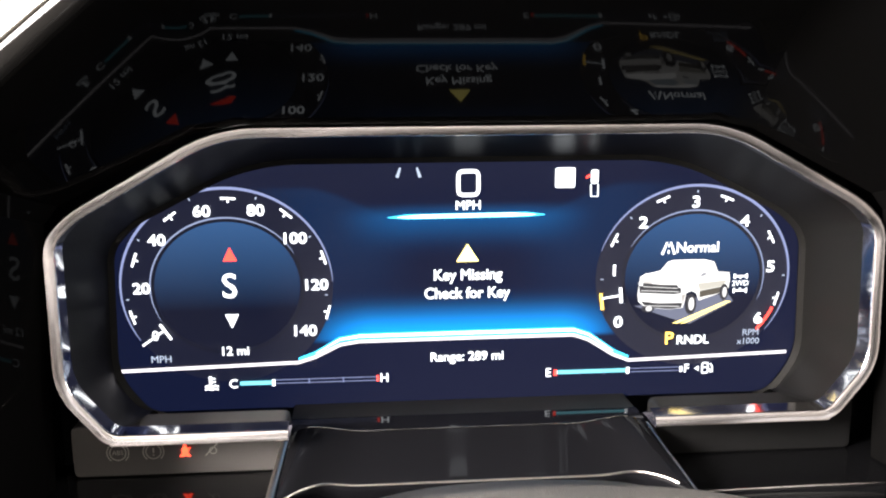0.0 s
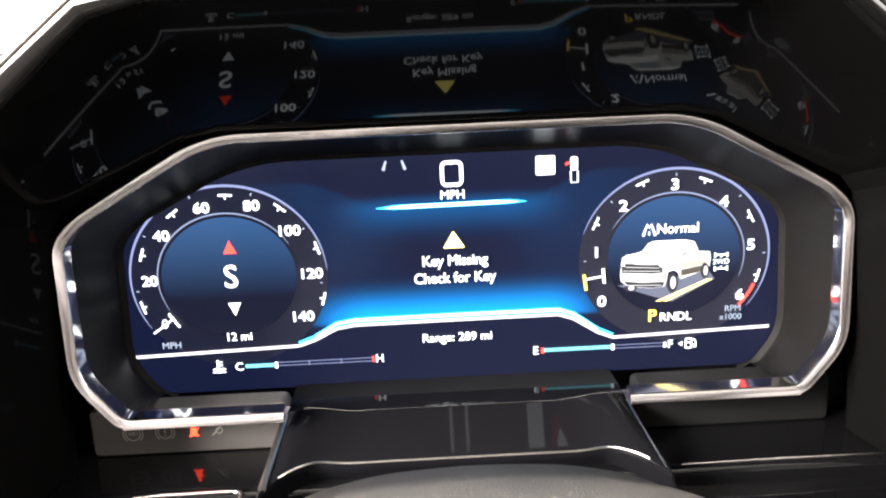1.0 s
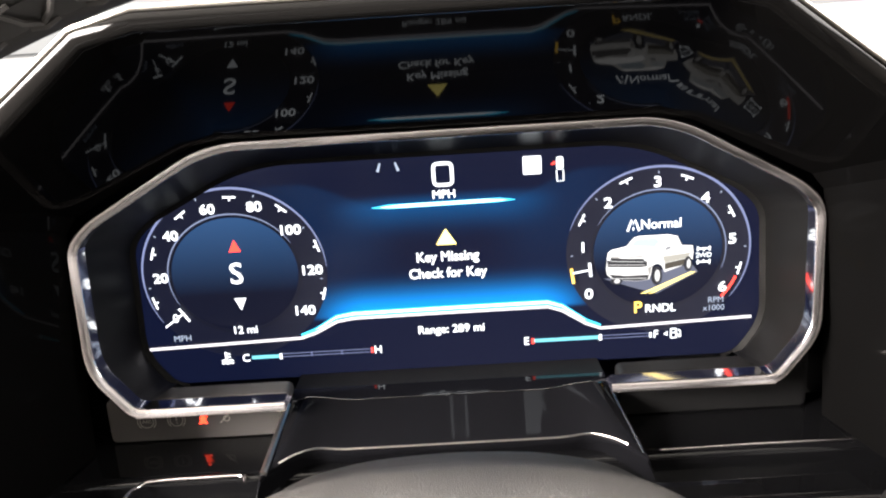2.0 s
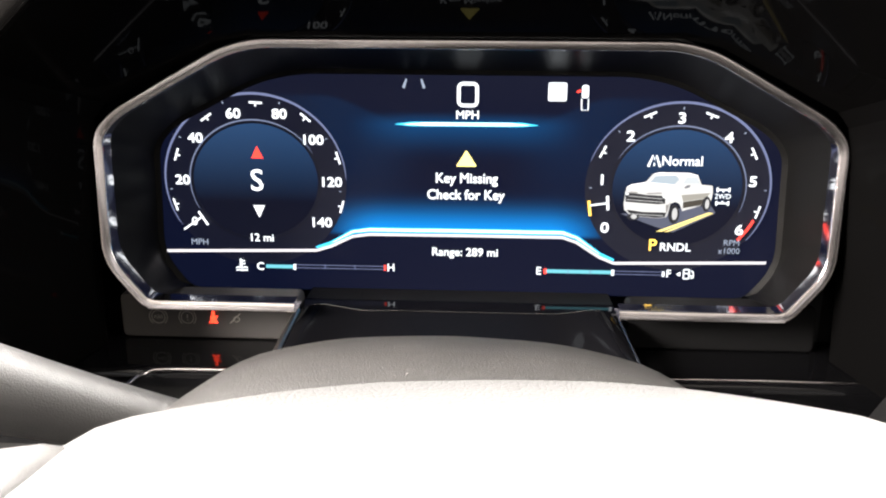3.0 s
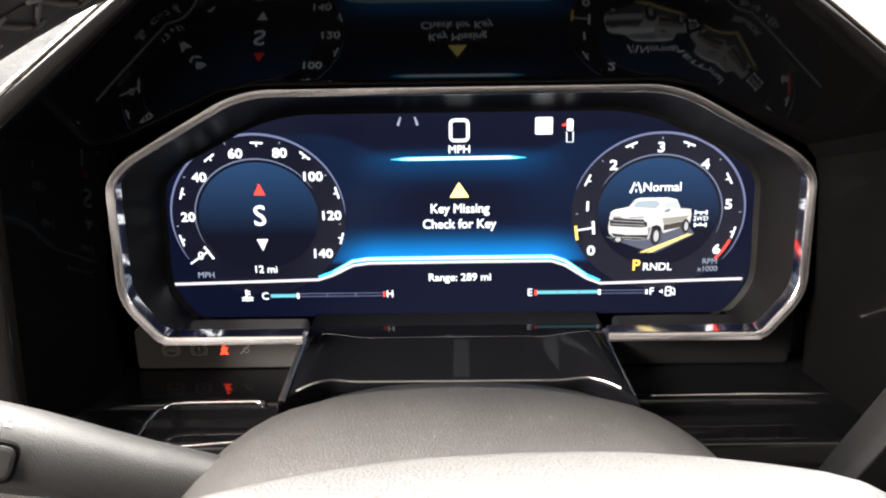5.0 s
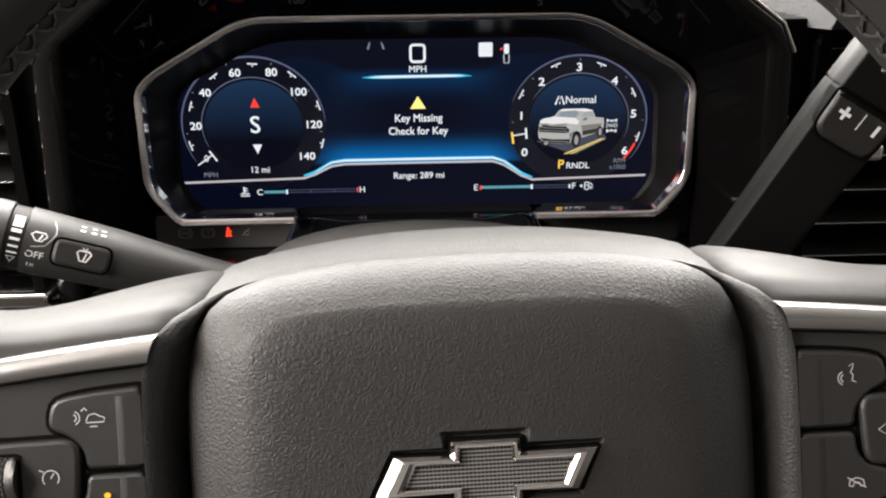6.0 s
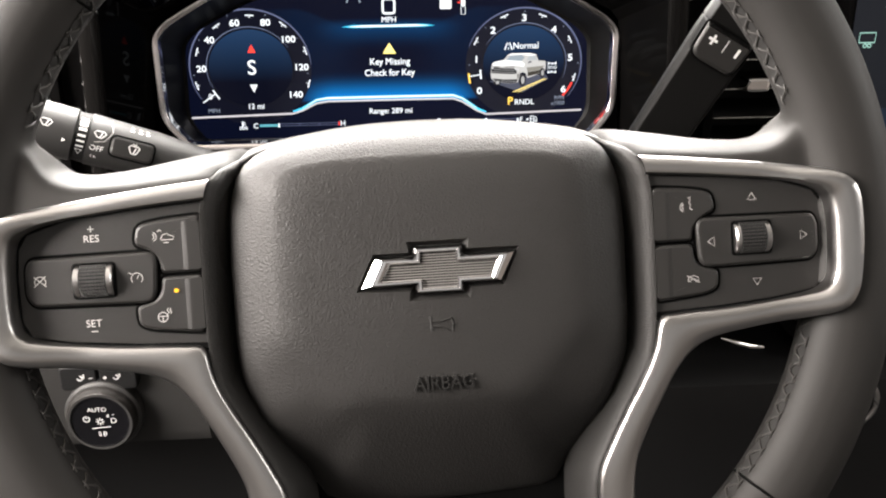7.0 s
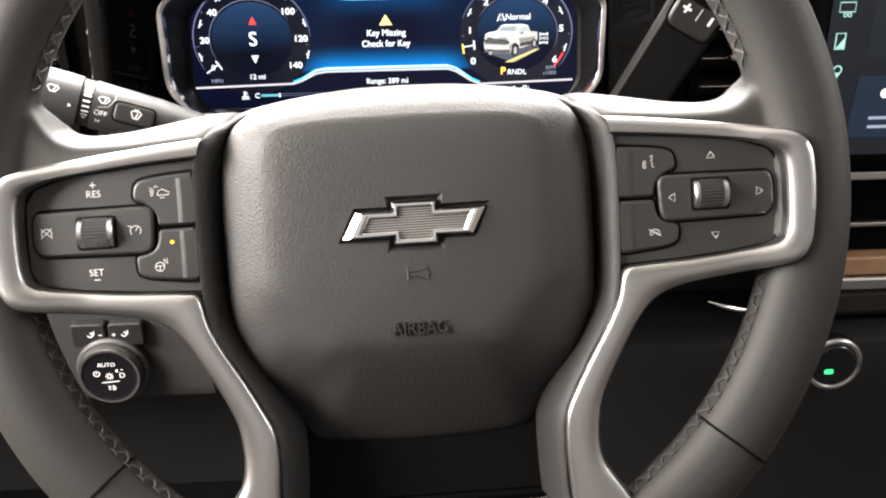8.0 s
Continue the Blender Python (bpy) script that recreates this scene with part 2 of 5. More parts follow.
def lettering(bm, body, x, z, size, y=0.0, extrude=0.0, sx=1.0, align="CENTER", turn=0.0):
    """Letters of the built-in font, upright in the x-z plane and facing the driver."""
    cu = bpy.data.curves.new("letters", "FONT")
    cu.body, cu.size, cu.align_x, cu.align_y, cu.extrude, cu.resolution_u = body, size, align, "CENTER", extrude, 3
    ob = new("letters", cu)
    bpy.context.view_layer.update()
    me = bpy.data.meshes.new_from_object(ob.evaluated_get(bpy.context.evaluated_depsgraph_get()))
    me.transform(Matrix.Translation((x, y, z)) @ pose(0, 0, 0, 90) @ pose(0, 0, 0, 0, 0, turn) @ Matrix.Diagonal((sx, 1, 1, 1)))
    bm.from_mesh(me)
    bpy.data.objects.remove(ob)
    bpy.data.curves.remove(cu)
    bpy.data.meshes.remove(me)
    return bm


def carve(ob, bm):
    """Cut the closed shape bm out of ob's mesh for good."""
    bmesh.ops.recalc_face_normals(bm, faces=bm.faces[:])
    me = bpy.data.meshes.new("cutter")
    bm.to_mesh(me)
    bm.free()
    tool = new("cutter", me)
    tool.matrix_world = ob.matrix_world.copy()
    bpy.context.view_layer.update()
    tool.matrix_world = ob.matrix_world.copy()
    ob.modifiers.clear()
    cut = ob.modifiers.new("cut", "BOOLEAN")
    cut.operation, cut.object, cut.solver = "DIFFERENCE", tool, "EXACT"
    bpy.context.view_layer.update()
    done = bpy.data.meshes.new_from_object(ob.evaluated_get(bpy.context.evaluated_depsgraph_get()))
    ob.modifiers.clear()
    done.shade_smooth()
    done.set_sharp_from_angle(angle=radians(25))
    ob.data = done
    bpy.data.objects.remove(tool)
    bpy.data.meshes.remove(me)
    return ob


def melt(ob, cell, rounds):
    """Melt the overlapping bodies of ob's mesh into one skin with soft fillets."""
    ob.modifiers.clear()
    skin = ob.modifiers.new("skin", "REMESH")
    skin.mode, skin.voxel_size = "VOXEL", cell
    ease = ob.modifiers.new("ease", "SMOOTH")
    ease.factor, ease.iterations = 0.5, rounds
    bpy.context.view_layer.update()
    done = bpy.data.meshes.new_from_object(ob.evaluated_get(bpy.context.evaluated_depsgraph_get()))
    ob.modifiers.clear()
    old, ob.data = ob.data, done
    bpy.data.meshes.remove(old)
    done.shade_smooth()
    return ob


B = bmesh.new


# ---------------------------------------------------------------- cabin shell
DZ = 0.78  # height of the display's middle over the cabin floor


def plate(name, pts3, mat, thick, label, category):
    """A slab with thickness from four corners; it grows along the normal of the corners."""
    bm = B()
    p = [Vector(q) for q in pts3]
    nrm = (p[1] - p[0]).cross(p[2] - p[0]).normalized() * thick
    loft(bm, [p, [q + nrm for q in p]], True, True, True)
    return tagged(link(name, bm, mat, smooth=False), label, category, kind="structure")


plate("floor", [(-0.8, 1.0, 0), (-0.8, -2.0, 0), (1.3, -2.0, 0), (1.3, 1.0, 0)], CARPET, -0.03, "black carpeted cabin floor in shadow", "floor")
plate("ceiling", [(-0.8, -0.15, 1.45), (1.3, -0.15, 1.45), (1.3, -2.0, 1.45), (-0.8, -2.0, 1.45)], HEADLINER, 0.03, "pale cloth headliner over the seats", "ceiling")
for nm, xa, xb, za, zb in (("wall_rear", -0.8, 1.3, 0.0, 0.96), ("wall_rear_header", -0.8, 1.3, 1.33, 1.45), ("wall_rear_pillar", -0.8, -0.62, 0.96, 1.33), ("wall_rear_pillar", 1.12, 1.3, 0.96, 1.33)):
    plate(nm, [(xa, -1.9, za), (xb, -1.9, za), (xb, -1.9, zb), (xa, -1.9, zb)], CABIN, 0.03, "dark rear wall of the cabin round the rear window", "wall")
plate("wall_left", [(-0.83, -2.0, 0), (-0.83, 0.9, 0), (-0.83, 0.9, 0.92), (-0.83, -2.0, 0.92)], CABIN, 0.03, "dark door side below the window line", "wall")
plate("wall_right", [(1.3, -2.0, 0), (1.3, 0.9, 0), (1.3, 0.9, 0.92), (1.3, -2.0, 0.92)], CABIN, 0.03, "dark door side below the window line", "wall")
plate("wall_firewall", [(-0.8, 0.45, 0), (1.3, 0.45, 0), (1.3, 0.45, 0.86), (-0.8, 0.45, 0.86)], MATTE, 0.03, "black firewall behind the dashboard", "wall")

# ---------------------------------------------------------------- instrument cluster
SIX = [(0.090, 0.8495), (0.105, 0.8455), (0.153, 0.8185), (0.1620, 0.8085), (0.1608, 0.7515), (0.1425, 0.7300)]
SCREEN = [(0.080, 0.8310), (0.100, 0.8265), (0.1400, 0.8060), (0.1495, 0.796), (0.1515, 0.740), (0.1385, 0.7225)]


def mirrored(half):
    return [(x, z) for x, z in half] + [(-x, z) for x, z in reversed(half)]


RAD = [0.02, 0.02, 0.012, 0.012, 0.010, 0.006]
RADS = RAD + RAD[::-1]
BEZEL = rounded(mirrored(SIX), RADS, 5)
PANEL = rounded(mirrored(SCREEN), RADS, 5)

cluster = thing("instrument_cluster", "glossy black instrument cluster housing with chrome frame, display switched on", "instrument cluster")


def xz(pts, y):
    return [(x, y, z) for x, z in pts]


BEZIN = offset(BEZEL, -0.0046)


def blend_half(p, q):
    return [((a[0] + b[0]) / 2, (a[1] + b[1]) / 2) for a, b in zip(p, q)]


def between(t):
    return [(p[0] * (1 - t) + q[0] * t, p[1] * (1 - t) + q[1] * t) for p, q in zip(BEZEL, BEZIN)]


def leaning(pts, y):
    """Outline at the depth y, leaning back a little towards its top."""
    return [(x, y + (z - 0.800) * 0.10, z) for x, z in pts]


FACE = [(-0.10, -0.030), (-0.04, -0.0435), (0.0, -0.0458), (0.06, -0.0472), (0.15, -0.0480), (0.25, -0.0482), (0.60, -0.0477), (0.90, -0.0472), (0.97, -0.0468), (1.0, -0.0462)]
WALL = [(1.0, -0.0462), (1.015, -0.0425), (1.03, -0.0385)]
for nm, profile, mat, label in (("chrome_frame", FACE, FRAMECHROME, "bright satin chrome frame round the display"), ("frame_inner_wall", WALL, CHROME, "polished inner wall of the frame")):
    bm = B()
    loft(bm, [leaning(between(t), y) for t, y in profile])
    # the lower side is open in the middle, where the column bridge begins
    gone = [f for f in bm.faces if abs(f.calc_center_median().x) < 0.05 and f.calc_center_median().z < 0.76]
    bmesh.ops.delete(bm, geom=gone, context="FACES")
    for xa, xb in ((-0.1405, -0.0745), (0.0695, 0.1405)):
        za, zb = 0.7300, 0.7346
        loft(bm, [[leaning([(x, za + (zb - za) * t)], y)[0] for t, y in profile] for x in (xa, xb)], False)
    part(nm, bm, mat, cluster, label, angle=50)

bm = B()
loft(bm, [leaning(between(1.02), -0.0390), xz(blend_half(between(1.0), PANEL), -0.0135), xz(offset(PANEL, 0.002), -0.0030), xz(offset(PANEL, -0.0005), -0.0015)])
gone = [f for f in bm.faces if abs(f.calc_center_median().x) < 0.066 and f.calc_center_median().z < 0.76]
bmesh.ops.delete(bm, geom=gone, context="FACES")
part("inner_surround", bm, SURROUND, cluster, "matte black recess between frame and display", angle=25)

HOODSKIN = surface("hood_skin", (0.0030, 0.0029, 0.0028), 0.12, grain=900, bump=0.03, gloss=0.04, rough_vary=0.03)
# glossy funnel of the hood, open at the bottom
def liner_half(d):
    """Half outline of the liner d metres in front of the frame: three flat faces, side, slope and top."""
    top = 0.850 + 0.45 * d
    xt = 0.130 - (0.87 * (top - 0.834) - 0.3625 * d) / 0.45
    zs = (0.72558 + 0.3625 * d - 0.45 * (0.0715 + 0.225 * d)) / (0.87 - 0.0225)
    edge = lambda z: 0.1625 + 0.225 * d - 0.05 * (z - 0.78)
    return [(edge(0.709), 0.7090), (edge(0.760), 0.7600), (edge(zs - 0.004), zs - 0.004), (edge(zs) - 0.005, zs + 0.0026), (xt + 0.006, top - 0.0031), (xt - 0.010, top)]


REACH = (0.066, 0.066, 0.066, 0.070, 0.103, 0.105)
OUTWARD = ((0.014, 0.0), (0.014, 0.0), (0.014, 0.0), (0.0095, 0.007), (0.0032, 0.0062), (0.0, 0.007))


def hood_ring(f, out=0.0, dy=0.0):
    """Ring of the hood: f runs from the frame to the raked front edge, out from the liner to the outer skin."""
    half = []
    for i, (reach, (ox, oz)) in enumerate(zip(REACH, OUTWARD)):
        x, z = liner_half(reach * f)[i]
        half.append((x + ox * out, -0.044 - reach * f + dy, z + oz * out))
    return half + [(-x, y, z) for x, y, z in reversed(half)]


bm = B()
loft(bm, [hood_ring(0.0), hood_ring(0.5), hood_ring(1.0)], False)
part("hood_liner", bm, PIANO, cluster, "piano black liner that mirrors the display", angle=18)
LIPGLOSS = surface("lip_gloss", (0.004, 0.0038, 0.0037), 0.07, gloss=0.14, vary=0.1, rough_vary=0.02)
# pale metal for bars that stand for highlights along glossy edges
EDGE_GLINT = surface("edge_glint_metal", (0.46, 0.43, 0.39), 0.32, 1.0, vary=0.10)
# the lip's highlight, added as a thin pale bar
bm = B()
sweep(bm, hood_ring(1.0, 0.96, -0.0012)[2:-2], 0.0010, 8)
part("hood_edge_glint", bm, EDGE_GLINT, cluster, "thin pale bar standing for the highlight along the lip of the hood", angle=60)
bm = B()
loft(bm, [hood_ring(1.0), hood_ring(1.0, 0.12, -0.0022), hood_ring(1.0, 0.35, -0.0030), hood_ring(1.0, 0.75, -0.0026), hood_ring(1.0, 0.95, -0.0004), hood_ring(1.0, 1.0, 0.004)], False)
part("hood_lip", bm, LIPGLOSS, cluster, "glossy black rolled lip of the hood", angle=60)
bm = B()
loft(bm, [hood_ring(1.0, 1.0, 0.004), hood_ring(0.5, 1.3), hood_ring(0.0, 1.5), hood_ring(0.0, 1.6, 0.14)], False)
part("hood_shell", bm, HOODSKIN, cluster, "soft black hood over the cluster", angle=50)

# paler tone carries the light that falls on the left strip
STRIP = surface("left_strip_lit", (0.080, 0.074, 0.071), 0.5, grain=2000, bump=0.1)
# strips with warning lamps under the frame, and the glossy shelf
for s, nm in ((-1, "warning_strip"), (1, "blank_strip")):
    bm = B()
    xs = sorted((s * 0.0765, s * 0.1625))
    prism(bm, box_outline(xs[0], xs[1], 0.7085, 0.7302, 0.003), -0.0335, -0.022, 0.0008)
    # right strip in darker plastic, to stand for the weaker light there
    part(nm, bm, STRIP if s < 0 else MATTE, cluster)
bm = B()
prof = [(-0.020, 0.7083), (-0.0640, 0.7080), (-0.0672, 0.7072), (-0.0688, 0.7050), (-0.0695, 0.7000), (-0.0980, 0.6995), (-0.1010, 0.7010), (-0.1025, 0.7060), (-0.1045, 0.7078), (-0.1075, 0.7078), (-0.1095, 0.7060), (-0.1100, 0.6900)]
loft(bm, [[(x, y, z) for y, z in prof] for x in (-0.200, 0.200)], False)
part("shelf", bm, SHELFGLOSS, cluster, "glossy black stepped shelf below the display", angle=50)
# second bar stands for a glint on the lip, third for the mirrored frame
for path, r in (([(-0.1425, -0.0960, 0.7050), (-0.1412, -0.0860, 0.7072), (-0.1392, -0.0760, 0.7078), (-0.1345, -0.0700, 0.7080), (-0.1250, -0.0688, 0.7080), (-0.0950, -0.0683, 0.7080), (-0.0918, -0.0695, 0.7079), (-0.0908, -0.0740, 0.7076)], 0.0010),
                ([(-0.1360, -0.1100, 0.7078), (-0.0900, -0.1040, 0.7082)], 0.0012),
                ([(0.0880, -0.0660, 0.7080), (0.1300, -0.0655, 0.7082), (0.1800, -0.0650, 0.7080)], 0.0007)):
    bm = B()
    sweep(bm, path, [r * 0.5] + [r] * (len(path) - 2) + [r * 0.6], 10)
    part("shelf_bright_line", bm, FRAMECHROME, cluster, "thin bright trim and imitated reflections along the shelf", angle=60)
# floor of the recess in the middle, glossy sill and the nose towards the column
bm = B()
loft(bm, [[(x, y, z) for y, z in ((-0.0012, 0.7240), (-0.0200, 0.7246), (-0.0202, 0.7200))] for x in (-0.0765, 0.0715)], False)
part("recess_floor", bm, MATTE, cluster, angle=30)
bm = B()
loft(bm, [[(x, y, z) for y, z in ((-0.0203, 0.7200), (-0.0203, 0.7250), (-0.0208, 0.7253), (-0.0300, 0.7253), (-0.0365, 0.7250), (-0.0368, 0.7200))] for x in (-0.0765, 0.0715)], False)
part("glossy_sill", bm, GLOSS, cluster, angle=30)


def nose_point(u, s):
    """u runs across (-1 to 1), s from the sill to the front edge."""
    a = abs(u)
    w = 0.0755 + 0.0045 * s
    y = -0.0366 + (-0.0275 - 0.020 * max(0.0, a - 0.72) ** 1.5 / 0.148) * s
    mid, sh, ed = 0.7254 - 0.0095 * s - 0.002 * s * (1 - s), 0.7280 - 0.0102 * s, 0.7235 - 0.0080 * s
    if a < 0.86:
        k = max(0.0, (a - 0.55) / 0.31)
        z = mid + (sh - mid) * k * k * (3 - 2 * k)
    else:
        k = (a - 0.86) / 0.14
        z = sh + (ed - sh) * k * k
    return (u * w - 0.0025 + 0.001 * s, y, z)


US = [-1 + i / 24 for i in range(49)]
bm = B()
grid = [[nose_point(u, s) for u in US] for s in (0, 0.1, 0.25, 0.45, 0.7, 0.9, 1.0)]
grid = [[(p[0], p[1], 0.712) for p in grid[0]]] + grid + [[(p[0], p[1] - 0.0008, p[2] - 0.0006) for p in grid[-1]], [(p[0], p[1] - 0.0010, p[2] - 0.0030) for p in grid[-1]], [(p[0], p[1] + 0.004, p[2] - 0.012) for p in grid[-1]]]
wide = []
for i, ring in enumerate(grid):
    l, r = ring[0], ring[-1]
    wide.append([(l[0] - 0.003, l[1], 0.704), (l[0] - 0.0008, l[1], l[2] - 0.0012)] + ring + [(r[0] + 0.0008, r[1], r[2] - 0.0012), (r[0] + 0.003, r[1], 0.704)])
loft(bm, wide, False)
part("column_bridge", bm, GLOSS, cluster, "piano black bridge towards the steering column", angle=40)
# highlights along the bridge's edges, built as thin metal bars
bm = B()
sweep(bm, [(p[0], p[1] - 0.0006, p[2]) for p in (nose_point(u, 1.0) for u in US[2:-2])], 0.00045, 6)
part("bridge_edge_glint", bm, EDGE_GLINT, cluster, "thin metal bar standing for the highlight on the bridge's edge", angle=60)
# left bar thicker and paler, since that edge catches more light
for u in (-1, 1):
    bm = B()
    sweep(bm, [(x, y, z + 0.0002) for x, y, z in (nose_point(u * 0.985, s / 8) for s in range(9))], 0.0016 if u < 0 else 0.0006, 8)
    part("bridge_edge_glint", bm, EDGE_GLINT if u < 0 else EDGE, cluster, angle=60)
bm = B()
sweep(bm, [(p[0], p[1] + 0.0002, p[2] + 0.0002) for p in (nose_point(u, 0.0) for u in US[3:-3])], 0.0003, 6)
part("bridge_edge_glint", bm, EDGE, cluster, angle=60)

# ---------------------------------------------------------------- display and what it shows
display = thing("digital_display", "wide digital instrument display with gauges and a key warning", "display", pose(0, 0, DZ))


def screen_material():
    """Navy picture with two blue glows between the gauges."""
    m, nt, b = nodes_of("display_picture")
    N = nt.nodes

    def op(kind, a, c=None, d=None, clamp=False):
        n = N.new("ShaderNodeMath")
        n.operation, n.use_clamp = kind, clamp
        for i, v in enumerate((a, c, d)):
            if v is None:
                continue
            if isinstance(v, (int, float)):
                n.inputs[i].default_value = v
            else:
                nt.links.new(v, n.inputs[i])
        return n.outputs[0]

    def ramp(v, lo, hi):
        n = N.new("ShaderNodeMapRange")
        n.interpolation_type = "SMOOTHSTEP"
        nt.links.new(v, n.inputs[0])
        n.inputs[1].default_value, n.inputs[2].default_value = lo, hi
        return n.outputs[0]

    tc = N.new("ShaderNodeTexCoord")
    sep = N.new("ShaderNodeSeparateXYZ")
    nt.links.new(tc.outputs["Object"], sep.inputs[0])
    x, z = sep.outputs[0], sep.outputs[2]
    ax = op("ABSOLUTE", x)
    # lower glow, just over the horizon line
    rise = op("POWER", ramp(z, 0.002, -0.027), 3.0)
    inside = ramp(ax, 0.074, 0.040)
    low = op("MULTIPLY", op("MULTIPLY", rise, inside), ramp(z, -0.0290, -0.0262))
    # upper glow, under the speed line
    fall = op("POWER", ramp(z, 0.004, 0.029), 2.2)
    high = op("MULTIPLY", op("MULTIPLY", fall, ramp(ax, 0.060, 0.022)), ramp(z, 0.034, 0.026))
    # blue field below a curve that climbs from the ends of the speed line
    edge = op("SUBTRACT", z, op("MULTIPLY", ramp(ax, 0.028, 0.070), 0.0125))
    wing = op("MULTIPLY", op("MULTIPLY", ramp(edge, 0.0295, 0.0262), ramp(z, -0.030, 0.030)), op("MULTIPLY", ramp(ax, 0.015, 0.046), ramp(ax, 0.110, 0.060)))
    total = op("ADD", op("MULTIPLY", low, 1.0), op("ADD", op("MULTIPLY", high, 0.15), op("MULTIPLY", wing, 0.024)))
    mix = N.new("ShaderNodeMix")
    mix.data_type = "RGBA"
    mix.clamp_factor = True
    nt.links.new(total, mix.inputs[0])
    mix.inputs[6].default_value = (0.0017, 0.0026, 0.0094, 1)
    mix.inputs[7].default_value = (0.002, 0.15, 0.46, 1)
    b.inputs["Base Color"].default_value = (0.004, 0.004, 0.006, 1)
    b.inputs["Roughness"].default_value = 0.16
    b.inputs["Specular IOR Level"].default_value = 0.12
    nt.links.new(mix.outputs[2], b.inputs["Emission Color"])
    b.inputs["Emission Strength"].default_value = 1.15
    return m


def local(pts):
    return [(x, z - DZ) for x, z in pts]


bm = B()
prism(bm, local(PANEL), 0.0, 0.006)
part("screen", bm, screen_material(), display, smooth=False)


def disc_material(name, top, bottom):
    m, nt, b = nodes_of(name)
    tc, sep, mr = nt.nodes.new("ShaderNodeTexCoord"), nt.nodes.new("ShaderNodeSeparateXYZ"), nt.nodes.new("ShaderNodeMapRange")
    mix = nt.nodes.new("ShaderNodeMix")
    mix.data_type = "RGBA"
    nt.links.new(tc.outputs["Object"], sep.inputs[0])
    nt.links.new(sep.outputs[2], mr.inputs[0])
    mr.inputs[1].default_value, mr.inputs[2].default_value = -0.012, 0.030
    nt.links.new(mr.outputs[0], mix.inputs[0])
    mix.inputs[6].default_value, mix.inputs[7].default_value = (*bottom, 1), (*top, 1)
    nt.links.new(mix.outputs[2], b.inputs["Emission Color"])
    b.inputs["Emission Strength"].default_value = 1.15
    b.inputs["Base Color"].default_value, b.inputs["Roughness"].default_value = (0.004, 0.004, 0.006, 1), 0.16
    b.inputs["Specular IOR Level"].default_value = 0.12
    return m


DISC = disc_material("gauge_disc", (0.012, 0.034, 0.083), (0.0018, 0.0024, 0.0070))
LY = [-0.0004 * k for k in range(1, 7)]
GL, GR = (-0.1030, -0.0018), (0.1015, -0.0022)


def gauge(name, c, rx, rz, a0, a1, b0, b1):
    """Dial: dark band, bright outer ring, inner ring that fades at its ends, and a shaded disc."""
    bm = B()
    flat(bm, oval(*c, rx, rz, 64), LY[0] * 0.5)
    part(name + "_band", bm, BAND, display, smooth=False)
    bm = B()
    flat(bm, oval(*c, 0.0308, 0.0284, 48), LY[0])
    part(name + "_disc", bm, DISC, display, smooth=False)
    n = 64
    bm = B()
    stroke(bm, oval(*c, rx, rz, n, a0, a1), [0.0002 + 0.0010 * math.sin(math.pi * i / (n - 1)) ** 0.6 for i in range(n)], LY[1])
    part(name + "_ring", bm, RING, display, smooth=False)
    bm = B()
    stroke(bm, oval(*c, 0.0318, 0.0294, 48), 0.0011, LY[0] * 0.75, closed=True)
    part(name + "_inner_gap", bm, GAP_DARK, display, smooth=False)
    bm = B()
    stroke(bm, oval(*c, 0.0325, 0.0302, n, b0, b1), [0.0001 + 0.0006 * math.sin(math.pi * i / (n - 1)) ** 0.5 for i in range(n)], LY[1])
    part(name + "_inner_ring", bm, RING_IN, display, smooth=False)


BAND = glow("screen_band", (0.0022, 0.0028, 0.0080), 1.0)
GAP_DARK = glow("screen_gap", (0.0016, 0.0020, 0.0050), 1.0)
gauge("speedometer", GL, 0.0448, 0.0428, -122, 88, -118, 62)
gauge("tachometer", GR, 0.0440, 0.0412, -72, 128, -62, 112)


def say(body, x, z, size, mat=None, name="lettering", sx=1.0, align="CENTER", bold=0.0):
    bm = B()
    lettering(bm, body, x, z, size, LY[3], 0.0, sx, align)
    if bold:
        for dx, dz in ((bold, 0), (0, bold), (bold, bold)):
            lettering(bm, body, x + dx, z + dz, size, LY[3] - 0.00002, 0.0, sx, align)
    return part(name, bm, mat or W_ON, display, smooth=False)


SPEED = [("20", -0.1391, -0.0017), ("40", -0.1313, 0.0191), ("60", -0.1121, 0.0311), ("80", -0.0897, 0.0311), ("100", -0.0742, 0.0188), ("120", -0.0658, -0.0018), ("140", -0.0713, -0.0222)]
for s, x, z in SPEED:
    say(s, x, z, 0.0066, name="speed_number", sx=1.12, bold=0.00028)
say("0", -0.1345, -0.0225, 0.0062, name="speed_number")
REV = [("0", 0.0678, -0.0223), ("1", 0.0653, 0.0014), ("2", 0.0776, 0.0226), ("3", 0.1009, 0.0314), ("4", 0.1235, 0.0225), ("5", 0.1366, 0.0016), ("6", 0.1323, -0.0223)]
for s, x, z in REV:
    say(s, x, z, 0.0070, name="rev_number", sx=1.2, bold=0.0003)
TICK_L = [(-0.1411, 0.0112), (-0.1435, -0.0139), (-0.1252, 0.0295), (-0.1008, 0.0367), (-0.0770, 0.0299), (-0.0618, 0.0105), (-0.0606, -0.0138)]
TICK_R = [(0.0651, 0.0154), (0.0862, 0.0332), (0.1149, 0.0333), (0.1360, 0.0155), (0.1404, -0.0130)]
